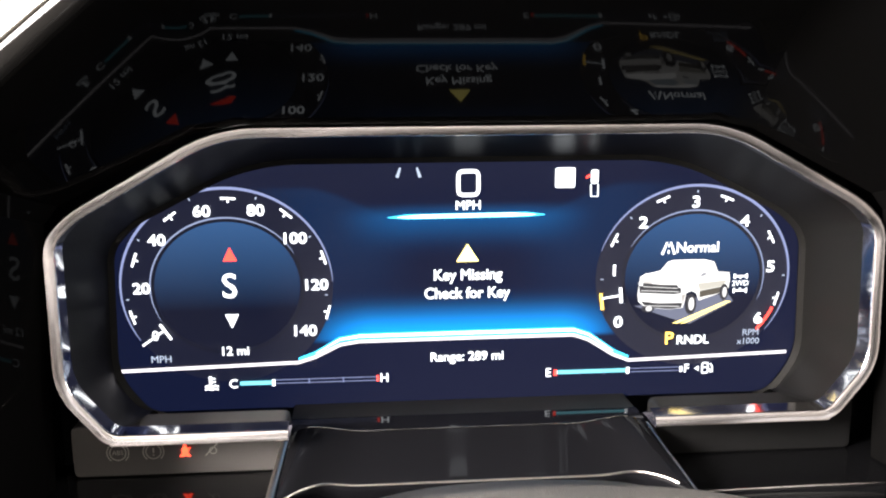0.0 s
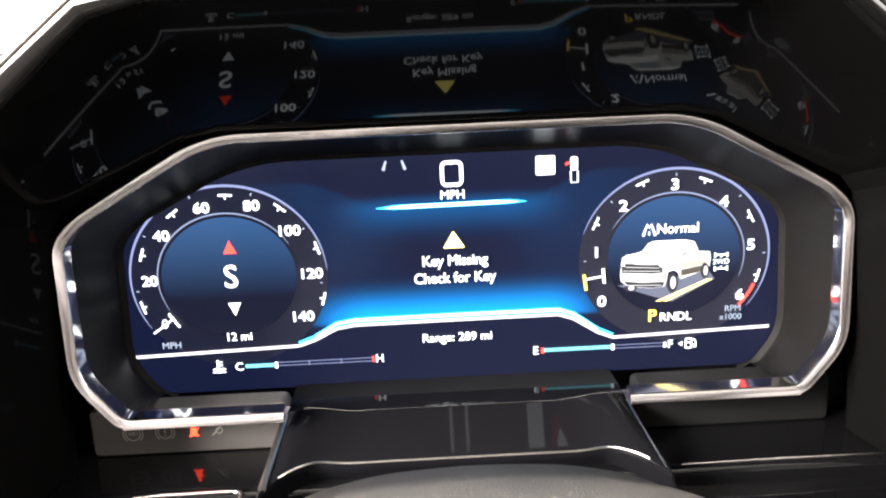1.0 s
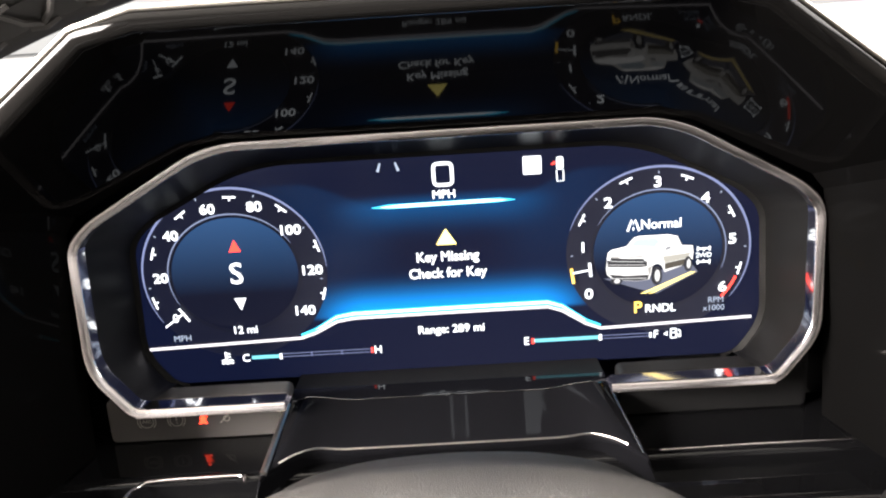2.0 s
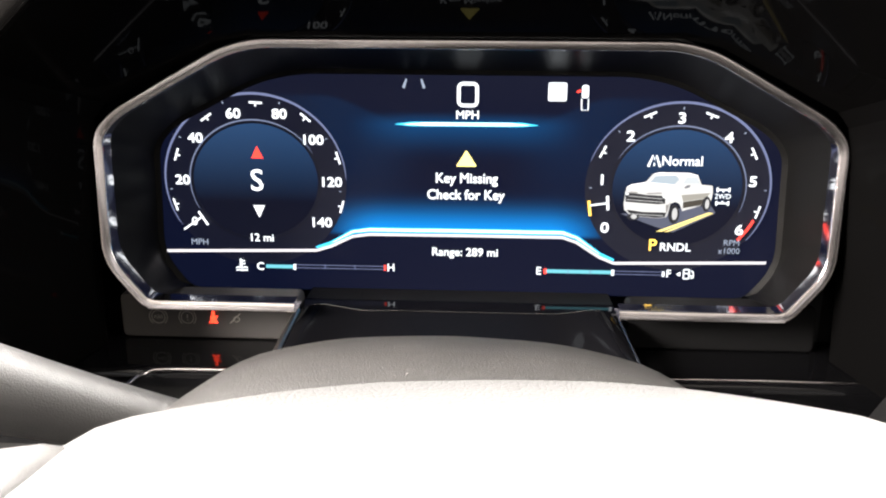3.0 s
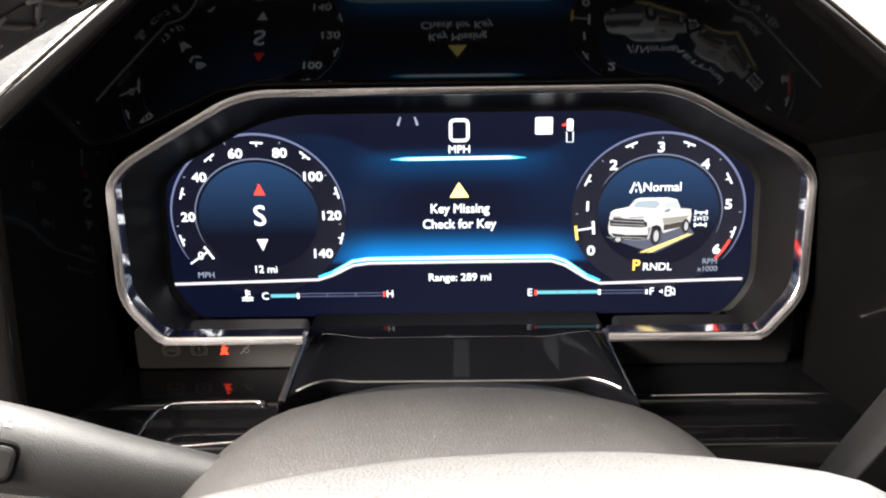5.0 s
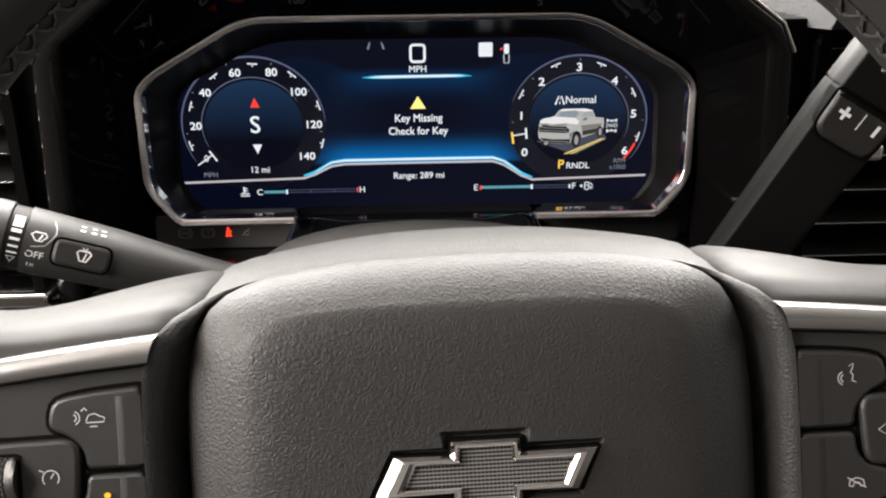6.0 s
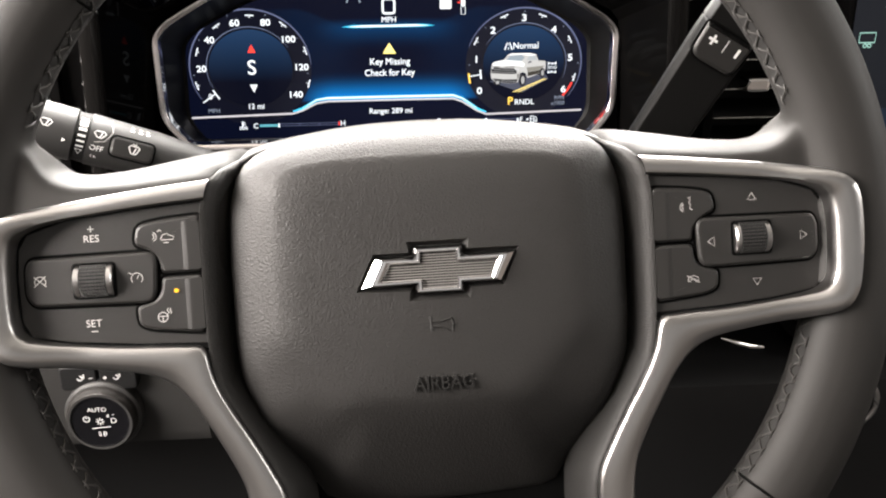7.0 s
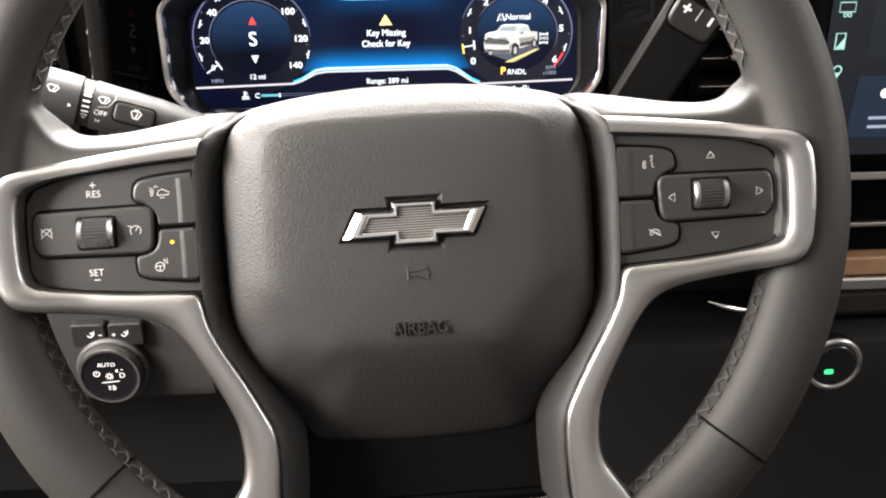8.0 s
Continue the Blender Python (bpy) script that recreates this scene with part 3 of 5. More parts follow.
for ticks, c in ((TICK_L, GL), (TICK_R, GR)):
    for x, z in ticks:
        d = Vector((x - c[0], z - c[1])).normalized()
        t = Vector((-d.y, d.x))
        p = Vector((x, z))
        bm = B()
        stroke(bm, [p - t * 0.0031, p - t * 0.0006], 0.0009, LY[3])
        stroke(bm, [p + t * 0.0006, p + t * 0.0031], 0.0009, LY[3])
        stroke(bm, [p - d * 0.0018, p + d * 0.0006], 0.0007, LY[3] - 0.00005)
        part("tick", bm, W_ON, display, smooth=False)
for c, rx, rz, angs in ((GL, 0.0415, 0.0400, (-96, -58, -19, 19, 58, 96)), (GR, 0.0408, 0.0380, (-90, -45, 0, 45, 90))):
    for a in angs:
        x, z = c[0] + rx * math.sin(radians(a)), c[1] + rz * math.cos(radians(a))
        bm = B()
        stroke(bm, [(x, z), (x + 0.0012 * math.sin(radians(a)), z + 0.0012 * math.cos(radians(a)))], 0.0005, LY[3])
        part("small_tick", bm, W_DIM, display, smooth=False)
# needles
bm = B()
stroke(bm, [(-0.1400, -0.0265), (-0.1342, -0.0225), (-0.1300, -0.0195)], 0.0008, LY[4])
stroke(bm, [(-0.1322, -0.0172), (-0.1278, -0.0240)], 0.0011, LY[4])
part("speed_needle", bm, W_ON, display, smooth=False)
bm = B()
stroke(bm, [(0.0604, -0.0108), (0.0685, -0.0096)], 0.0008, LY[4])
stroke(bm, [(0.0684, -0.0060), (0.0690, -0.0130)], 0.0013, LY[4])
part("rev_needle", bm, W_ON, display, smooth=False)
bm = B()
stroke(bm, [(0.0596, -0.0085), (0.0606, -0.0160)], 0.0013, LY[4])
part("rev_needle_mark", bm, AMBER, display, smooth=False)
bm = B()
stroke(bm, oval(*GR, 0.0405, 0.0378, 9, 113, 131), 0.0013, LY[3])
part("red_zone", bm, RED_ON, display, smooth=False)
# speedometer middle
bm = B()
flat(bm, [(-0.1013, 0.0159), (-0.1043, 0.0098), (-0.0984, 0.0098)], LY[3])
part("up_arrow", bm, RED_ON, display, smooth=False)
bm = B()
flat(bm, [(-0.1046, -0.0137), (-0.0988, -0.0137), (-0.1018, -0.0199)], LY[3])
part("down_arrow", bm, W_ON, display, smooth=False)
say("S", -0.1022, -0.0017, 0.0152, name="compass_letter", bold=0.0002)
say("12 mi", -0.1014, -0.0304, 0.0056, name="odometer", bold=0.0001)
say("MPH", -0.1327, -0.0331, 0.0045, W_DIM, "speed_unit")
# middle column
bm = B()
stroke(bm, rounded([(-0.0037, 0.0365), (0.0049, 0.0365), (0.0049, 0.0467), (-0.0037, 0.0467)], 0.0022, 4), 0.0016, LY[3], closed=True)
part("speed_digit", bm, W_ON, display, smooth=False)
say("MPH", 0.0005, 0.0318, 0.0056, name="speed_unit", bold=0.00012)
bm = B()
stroke(bm, [(-0.0298, 0.0444), (-0.0284, 0.0486)], [0.0013, 0.0008], LY[3])
stroke(bm, [(-0.0200, 0.0444), (-0.0214, 0.0486)], [0.0013, 0.0008], LY[3])
part("lane_icon", bm, W_DIM, display, smooth=False)
bm = B()
flat(bm, box_outline(0.0382, 0.0468, 0.0390, 0.0476, 0.0008, 2), LY[3])
part("sign_icon", bm, W_ON, display, smooth=False)
bm = B()
flat(bm, box_outline(0.0538, 0.0570, 0.0405, 0.0466, 0.0010, 2), LY[3])
stroke(bm, [(0.0538, 0.0402), (0.0540, 0.0350), (0.0570, 0.0350), (0.0570, 0.0402)], 0.0005, LY[3])
part("truck_plan_icon", bm, W_ON, display, smooth=False)
bm = B()
flat(bm, [(0.0530, 0.0447), (0.0512, 0.0436), (0.0518, 0.0428), (0.0534, 0.0436)], LY[4])
part("door_ajar_mark", bm, RED_ON, display, smooth=False)
bm = B()
stroke(bm, [(-0.034, 0.0272), (-0.026, 0.0274), (0.026, 0.0276), (0.034, 0.0274)], [0.0002, 0.0020, 0.0020, 0.0002], LY[2])
part("speed_line", bm, CYAN, display, smooth=False)
bm = B()
stroke(bm, [(-0.030, 0.0273), (-0.020, 0.0275), (0.020, 0.0277), (0.030, 0.0275)], [0.0001, 0.0014, 0.0014, 0.0001], LY[3])
part("speed_line_core", bm, W_ON, display, smooth=False)
bm = B()
flat(bm, rounded([(0.0002, 0.0153), (-0.0047, 0.0073), (0.0053, 0.0073)], 0.0006, 2), LY[3])
part("warning_triangle", bm, YELLOW, display, smooth=False)
say("Key Missing", 0.0003, 0.0012, 0.0069, name="message", sx=0.92, bold=0.00018)
say("Check for Key", 0.0000, -0.0070, 0.0069, name="message", sx=0.92, bold=0.00018)
HOR = [(-0.1512, -0.0381), (-0.100, -0.0370), (-0.0740, -0.0348), (-0.0666, -0.0325), (-0.0557, -0.0264), (-0.0472, -0.0252), (0.0, -0.0250), (0.0478, -0.0250), (0.0548, -0.0274), (0.0663, -0.0356), (0.0734, -0.0385), (0.1472, -0.0384)]
bm = B()
stroke(bm, HOR[2:11], [0.0010, 0.0017, 0.0021, 0.0022, 0.0022, 0.0022, 0.0021, 0.0017, 0.0010], LY[2])
part("horizon_glow_line", bm, CYAN, display, smooth=False)
bm = B()
stroke(bm, [(x, z + 0.0001) for x, z in HOR[3:10]], [0.0002, 0.0008, 0.0012, 0.0013, 0.0012, 0.0008, 0.0002], LY[3])
part("horizon_core_line", bm, W_ON, display, smooth=False)
bm = B()
stroke(bm, [(x, z - (0.0024 if abs(x) < 0.06 else 0.0016 if abs(x) < 0.075 else 0.0)) for x, z in HOR], [0.0014] * 12, LY[2])
part("chrome_line", bm, LINEGREY, display, smooth=False)
say("Range: 289 mi", 0.0, -0.0360, 0.0058, name="range_text", bold=0.00012)
for s, x, z in (("C", -0.1027, -0.0454), ("H", -0.0368, -0.0448), ("E", 0.0367, -0.0449), ("F", 0.1004, -0.0450)):
    say(s, x, z, 0.0056, name="bar_letter", bold=0.0001)


def bar(name, xa, xb, z, w, mat, y):
    bm = B()
    stroke(bm, [(xa, z), (xb, z)], w, y)
    return part(name, bm, mat, display, smooth=False)


bar("temperature_fill", -0.0998, -0.0852, -0.0451, 0.0018, TEAL, LY[3])
bar("temperature_end", -0.0858, -0.0846, -0.0451, 0.0030, W_ON, LY[4])
for dz in (-0.0008, 0.0008):
    bar("temperature_outline", -0.0850, -0.0400, -0.0448 + dz, 0.0003, RING, LY[3])
    bar("fuel_outline", 0.0735, 0.0975, -0.0448 + dz, 0.0003, RING, LY[3])
bar("temperature_hot", -0.0402, -0.0392, -0.0447, 0.0028, RED_ON, LY[3])
bar("fuel_fill", 0.0400, 0.0730, -0.0447, 0.0018, TEAL, LY[3])
bar("fuel_low", 0.0392, 0.0406, -0.0447, 0.0028, RED_ON, LY[4])
bar("fuel_end", 0.0724, 0.0738, -0.0447, 0.0030, W_ON, LY[4])
bar("fuel_full", 0.0972, 0.0984, -0.0449, 0.0026, W_ON, LY[4])
for x in (0.0510, 0.0620, -0.0700, -0.0550):
    bar("bar_division", x, x + 0.0004, -0.0447, 0.0024, RING, LY[4])
bm = B()
stroke(bm, [(-0.1125, -0.0415), (-0.1125, -0.0455)], 0.0011, LY[3])
for z in (-0.0425, -0.0440):
    stroke(bm, [(-0.1120, z), (-0.1104, z)], 0.0006, LY[3])
for z in (-0.0462, -0.0476):
    stroke(bm, [(-0.1150, z), (-0.1135, z + 0.0005), (-0.1120, z), (-0.1105, z + 0.0005), (-0.1092, z)], 0.0007, LY[3])
part("coolant_icon", bm, W_ON, display, smooth=False)
bm = B()
stroke(bm, box_outline(0.1078, 0.1105, -0.0472, -0.0425, 0.0004, 2), 0.0006, LY[3], closed=True)
stroke(bm, [(0.1080, -0.0445), (0.1104, -0.0445)], 0.0005, LY[3])
stroke(bm, [(0.1106, -0.0455), (0.1116, -0.0455), (0.1118, -0.0470), (0.1126, -0.0468), (0.1125, -0.0440), (0.1114, -0.0428)], 0.0005, LY[3])
flat(bm, [(0.1042, -0.0449), (0.1062, -0.0437), (0.1062, -0.0461)], LY[3])
part("fuel_pump_icon", bm, W_ON, display, smooth=False)
# tachometer middle: drive mode, gear row, picture of a pickup
say("Normal", 0.1027, 0.0112, 0.0066, name="drive_mode", sx=0.95, bold=0.0001)
bm = B()
stroke(bm, [(0.0868, 0.0085), (0.0888, 0.0140)], [0.0011, 0.0006], LY[3])
stroke(bm, [(0.0924, 0.0085), (0.0904, 0.0140)], [0.0011, 0.0006], LY[3])
stroke(bm, [(0.0896, 0.0088), (0.0896, 0.0104)], 0.0006, LY[3])
stroke(bm, [(0.0896, 0.0118), (0.0896, 0.0132)], 0.0004, LY[3])
part("road_icon", bm, W_ON, display, smooth=False)
say("P", 0.0915, -0.0306, 0.0082, AMBER, "gear_letter", bold=0.0002)
say("RNDL", 0.1025, -0.0314, 0.0058, W_ON, "gear_letter", bold=0.0001)
say("RPM", 0.1295, -0.0286, 0.0042, W_DIM, "rev_unit")
say("x1000", 0.1286, -0.0327, 0.0042, W_DIM, "rev_unit")
PICT = [
    ("pictured_road", (0.055, 0.06, 0.085), [(0.0753, -0.015), (0.092, -0.0211), (0.1011, -0.024), (0.1208, -0.0139), (0.1181, -0.0102)], 1),
    ("pictured_road_line", (0.8, 0.62, 0.2), [(0.0929, -0.0235), (0.0959, -0.0235), (0.1187, -0.0137), (0.1171, -0.0137)], 2),
    ("pictured_road_line", (0.8, 0.62, 0.2), [(0.0967, -0.0238), (0.0991, -0.0235), (0.1197, -0.0139), (0.1191, -0.0137)], 2),
    ("pictured_body", (0.44, 0.43, 0.415), [(0.0770, -0.0041), (0.0774, -0.0015), (0.0796, -0.0002), (0.0842, 0.0005), (0.0864, 0.0012), (0.0895, 0.005), (0.0921, 0.0058), (0.1062, 0.0058), (0.1107, 0.0047), (0.1127, 0.0001), (0.1179, -0.0003), (0.1184, -0.0035), (0.1179, -0.0077), (0.1163, -0.0056), (0.1145, -0.0076), (0.1139, -0.0099), (0.1046, -0.0130), (0.1031, -0.0095), (0.1011, -0.0085), (0.0987, -0.0094), (0.098, -0.0136), (0.0972, -0.0162), (0.0917, -0.0168), (0.0802, -0.0156), (0.0769, -0.0128), (0.0764, -0.0098)], 4),
    ("pictured_hood", (0.78, 0.77, 0.76), [(0.0777, -0.003), (0.0776, -0.0015), (0.0797, -0.0003), (0.0865, 0.001), (0.0998, -0.0001), (0.1024, -0.0023), (0.1016, -0.0044), (0.0946, -0.0036), (0.0867, -0.0038)], 4.5),
    ("pictured_roof", (0.80, 0.79, 0.78), [(0.0899, 0.005), (0.0922, 0.0057), (0.1063, 0.0057), (0.1105, 0.0046), (0.1101, 0.004), (0.1054, 0.0038), (0.0999, 0.0047), (0.0909, 0.0042)], 4.5),
    ("pictured_windscreen", (0.24, 0.28, 0.31), [(0.0881, 0.0009), (0.0909, 0.0042), (0.0999, 0.0047), (0.1021, 0.0026), (0.0998, 0.0)], 5),
    ("pictured_side_glass", (0.34, 0.36, 0.37), [(0.1038, 0.0005), (0.1054, 0.0038), (0.1101, 0.004), (0.112, 0.0006)], 5),
    ("pictured_mirror", (0.12, 0.12, 0.13), [(0.1043, -0.0013), (0.1058, -0.0001), (0.1075, 0.0), (0.1071, -0.0012), (0.1052, -0.0019)], 6),
    ("pictured_hood_vent", (0.22, 0.21, 0.2), [(0.0787, -0.0036), (0.0828, -0.0036), (0.0827, -0.0047), (0.0789, -0.0046)], 5),
    ("pictured_hood_vent", (0.24, 0.23, 0.22), [(0.0866, -0.0039), (0.0946, -0.0035), (0.0941, -0.0049), (0.0872, -0.0049)], 5),
    ("pictured_grille", (0.010, 0.010, 0.011), [(0.0768, -0.0040), (0.0870, -0.0052), (0.0960, -0.0056), (0.0962, -0.0094), (0.0930, -0.0098), (0.0772, -0.0088)], 5),
    ("pictured_headlight", (0.50, 0.50, 0.50), [(0.0944, -0.0054), (0.0982, -0.0058), (0.0976, -0.0072), (0.0948, -0.0066)], 5.5),
    ("pictured_headlight", (0.50, 0.50, 0.50), [(0.0767, -0.0040), (0.0786, -0.0044), (0.0784, -0.0056), (0.0768, -0.0052)], 5.5),
    ("pictured_bumper_shade", (0.012, 0.012, 0.013), [(0.0778, -0.0126), (0.0860, -0.0137), (0.0970, -0.0138), (0.0966, -0.0160), (0.0919, -0.0166), (0.0803, -0.0154)], 5),
    ("pictured_fender_shade", (0.16, 0.15, 0.14), [(0.0964, -0.01), (0.0979, -0.0097), (0.0986, -0.0076), (0.0977, -0.0126), (0.097, -0.0147)], 5),
    ("pictured_sill_shade", (0.035, 0.03, 0.022), [(0.1046, -0.0085), (0.1151, -0.0066), (0.1143, -0.0097), (0.1046, -0.0116)], 5),
    ("pictured_door_shade", (0.20, 0.19, 0.165), [(0.1036, -0.005), (0.1174, -0.0037), (0.1151, -0.0064), (0.1046, -0.0083)], 5),
]
for nm, col, pts, lay in PICT:
    bm = B()
    flat(bm, pts, -0.0004 - 0.00025 * lay)
    part(nm, bm, glow(nm, col, 1.0), display, smooth=False)
PW, PR = glow("pictured_tyre", (0.008, 0.008, 0.010)), glow("pictured_rim", (0.34, 0.335, 0.33))
for x, z, rx, rz in ((0.1006, -0.0143, 0.0027, 0.0049), (0.1157, -0.0092, 0.0020, 0.0038), (0.0812, -0.0160, 0.0030, 0.0018)):
    bm = B()
    flat(bm, oval(x, z, rx, rz, 20), -0.0020)
    part("pictured_tyre", bm, PW, display, smooth=False)
    bm = B()
    flat(bm, oval(x + rx * 0.12, z, rx * 0.48, rz * 0.62, 16), -0.0022)
    part("pictured_rim", bm, PR, display, smooth=False)
bm = B()
for za, zb in (((0.0786, -0.0058), (0.0944, -0.0070)), ((0.0776, -0.0076), (0.0950, -0.0086)), ((0.0790, -0.0146), (0.0955, -0.0153))):
    stroke(bm, [za, zb], 0.0003, -0.0021)
part("pictured_chrome_bar", bm, PR, display, smooth=False)
bm = B()
for z in (-0.0022, -0.0088):
    stroke(bm, [(0.1205, z), (0.1260, z)], 0.0007, LY[3])
    for x in (0.1204, 0.1260):
        stroke(bm, [(x, z - 0.0011), (x, z + 0.0011)], 0.0008, LY[3])
stroke(bm, [(0.1232, -0.0022), (0.1232, -0.0034)], 0.0007, LY[3])
stroke(bm, [(0.1232, -0.0076), (0.1232, -0.0088)], 0.0007, LY[3])
lettering(bm, "2WD", 0.1232, -0.0055, 0.0034, LY[3])
part("drive_axle_icon", bm, W_ON, display, smooth=False)


# ---------------------------------------------------------------- steering wheel
WM = pose(0.013, -0.352, 0.760, -19) @ pose(0, 0, 0, 0, -1.7, 0)
wheel = thing("steering_wheel", "dark grey leather steering wheel with satin metal spokes, turned slightly", "steering wheel", WM)
RC = (-0.003, 0.005)
bm = B()
rings = []
for i in range(128):
    a = 2 * math.pi * i / 128
    r0, ca, sa = 0.1795, math.sin(a), math.cos(a)
    ring = []
    for j in range(24):
        b = 2 * math.pi * j / 24
        dr, dy = 0.0185 * math.cos(b), 0.0165 * math.sin(b)
        ring.append((RC[0] + (r0 + dr) * ca, 0.016 + dy, RC[1] + (r0 + dr) * sa))
    rings.append(ring)
rings.append(rings[0])
loft(bm, rings)
bmesh.ops.remove_doubles(bm, verts=bm.verts[:], dist=1e-7)
RIM_BODY = bm
def polar(outline, c, n=96):
    """Outline read at even angles round c."""
    out = []
    k = len(outline)
    for i in range(n):
        a = 2 * math.pi * i / n
        d = Vector((math.sin(a), math.cos(a)))
        best = 0.0
        for j in range(k):
            p, q = Vector(outline[j]) - Vector(c), Vector(outline[(j + 1) % k]) - Vector(c)
            e = q - p
            den = d.x * e.y - d.y * e.x
            if abs(den) < 1e-12:
                continue
            t = (p.x * e.y - p.y * e.x) / den
            u = (p.x * d.y - p.y * d.x) / den
            if t > 0 and -1e-6 <= u <= 1 + 1e-6:
                best = max(best, t)
        out.append((c[0] + d.x * best, c[1] + d.y * best))
    return out


# leather arms between rim and hub
ARM = [(0.0760, 0.0480), (0.0800, 0.0496), (0.1000, 0.0466), (0.1215, 0.0440), (0.1390, 0.0436), (0.1465, 0.0456), (0.1518, 0.0507), (0.1545, 0.0590), (0.172, 0.062), (0.182, 0.030), (0.182, -0.020), (0.172, -0.030), (0.158, -0.026), (0.140, -0.027), (0.110, -0.031), (0.0900, -0.028), (0.0860, -0.026)]


def side(pts, s):
    return [(s * x, z) for x, z in pts]


ARM_FRONT = [(0.0840, 0.0400), (0.0870, 0.0412), (0.1215, 0.0385), (0.1400, 0.0385), (0.1480, 0.0420), (0.1525, 0.0490), (0.1550, 0.0570), (0.172, 0.060), (0.182, 0.030), (0.182, -0.020), (0.172, -0.030), (0.158, -0.026), (0.140, -0.027), (0.110, -0.031), (0.0900, -0.028), (0.0860, -0.026)]
ARM_BACK = [(0.0720, 0.0530), (0.0800, 0.0550), (0.0950, 0.0528), (0.1110, 0.0495), (0.1250, 0.0464), (0.1385, 0.0445), (0.1520, 0.0440), (0.1560, 0.0300), (0.1560, -0.0180), (0.1400, -0.0240), (0.100, -0.0240), (0.0835, -0.018)]
AC = (0.140, 0.0)


def arm_rings(s):
    f, m, b = (polar(rounded(side(o, s), 0.004, 3), (s * AC[0], AC[1]), 160) for o in (ARM_FRONT, ARM, ARM_BACK))
    mid = [(p[0] * 0.5 + q[0] * 0.5, p[1] * 0.5 + q[1] * 0.5 + 0.0012) for p, q in zip(m, b)]
    return [xz(offset(f, -0.004), 0.0100), xz(offset(f, -0.0015), 0.0104), xz(f, 0.0120), xz(blend(f, m, 0.6), 0.0175), xz(m, 0.0250), xz(mid, 0.0420), xz(b, 0.0580), xz(offset(b, -0.0015), 0.0625), xz(offset(b, -0.006), 0.0650)]


def blend(a, b, t):
    return [(p[0] * (1 - t) + q[0] * t, p[1] * (1 - t) + q[1] * t) for p, q in zip(a, b)]


for s in (1, -1):
    loft(RIM_BODY, arm_rings(s), True, True, True)
rim = part("rim", RIM_BODY, LEATHER, wheel, "smooth grey leather rim and arms with cross stitching", angle=60)
melt(rim, 0.0016, 12)
# cross stitching in a groove round the inside of the rim
def on_rim(a, b, r=0.0):
    """Point of the rim's skin at the angle a round the wheel and b round the tube."""
    rr, dy = 0.1795 + (0.0185 + r) * math.cos(b), (0.0165 + r) * math.sin(b)
    return (RC[0] + rr * math.sin(a), 0.016 + dy, RC[1] + rr * math.cos(a))


def bare(a):
    """True where the arms cover the inside of the rim."""
    return abs(math.sin(a)) > 0.6 and -0.034 < RC[1] + 0.165 * math.cos(a) < 0.060


STEPS = 250
groove, thread = B(), B()
for i in range(STEPS):
    a, c = 2 * math.pi * i / STEPS, 2 * math.pi * (i + 1) / STEPS
    if bare(a):
        continue
    quad = [groove.verts.new(on_rim(q, radians(b), 0.0001)) for q, b in ((a, 184), (c, 184), (c, 202), (a, 202))]
    groove.faces.new(quad)
    jit, slip = math.sin(i * 12.9898) * 1.6, math.sin(i * 78.233) * 0.14
    sgn = 1 if i % 2 else -1
    b0, b1 = radians(193 - sgn * (8.5 + jit)), radians(193 + sgn * (8.5 - jit))
    d = c - a
    sweep(thread, [on_rim(a + d * slip, b0, 0.0001), on_rim(a + d * 0.5, (b0 + b1) / 2, 0.0007), on_rim(c + d * slip * 0.5, b1, 0.0001)], 0.00048, 5)
    sweep(thread, [on_rim(c - d * 0.5, b1, 0.0001), on_rim(c, b1, 0.0007), on_rim(c + d * 0.5, b1, 0.0001)], 0.00045, 5)
tagged(part("stitch_groove", groove, GROOVE, rim), kind="stuff")
tagged(part("rim_stitching", thread, THREAD, rim, "grey cross stitching"), kind="stuff")
for a in (128.5, 230.6, 52.6, -50.3):
    bm = B()
    path = []
    for j in range(24):
        b = 2 * math.pi * j / 24
        rr, dy = 0.1795 + 0.0187 * math.cos(b), 0.0167 * math.sin(b)
        path.append((RC[0] + rr * math.sin(radians(a)), 0.016 + dy, RC[1] + rr * math.cos(radians(a))))
    sweep(bm, path, 0.0006, 6, True)
    part("rim_seam", bm, GAPBLACK, rim)



# airbag cover, skinned by polar rings round its middle
PAD = [(0.0, 0.0570), (0.030, 0.0563), (0.048, 0.0546), (0.0610, 0.0518), (0.0715, 0.0470), (0.0770, 0.0395), (0.0803, 0.0280), (0.0812, 0.010), (0.0810, -0.0250), (0.0800, -0.0420), (0.0695, -0.0655), (0.0585, -0.0850), (0.0505, -0.0985), (0.0475, -0.1010), (0.024, -0.1030), (0.0, -0.1038)]
CREASE = [(0.0, 0.0440), (0.030, 0.0438), (0.048, 0.0425), (0.0585, 0.0385), (0.0612, 0.0320), (0.0625, 0.000), (0.0622, -0.0270), (0.0510, -0.0400), (0.0385, -0.0535), (0.030, -0.0550), (0.0, -0.0556)]


def closed_half(half):
    return half[:-1] + [half[-1]] + [(-x, z) for x, z in reversed(half[1:-1])]


PC = (0.0, -0.012)
po = polar(rounded(closed_half(PAD), 0.006, 3), PC)
pc = polar(rounded(closed_half(CREASE), 0.006, 4), PC)


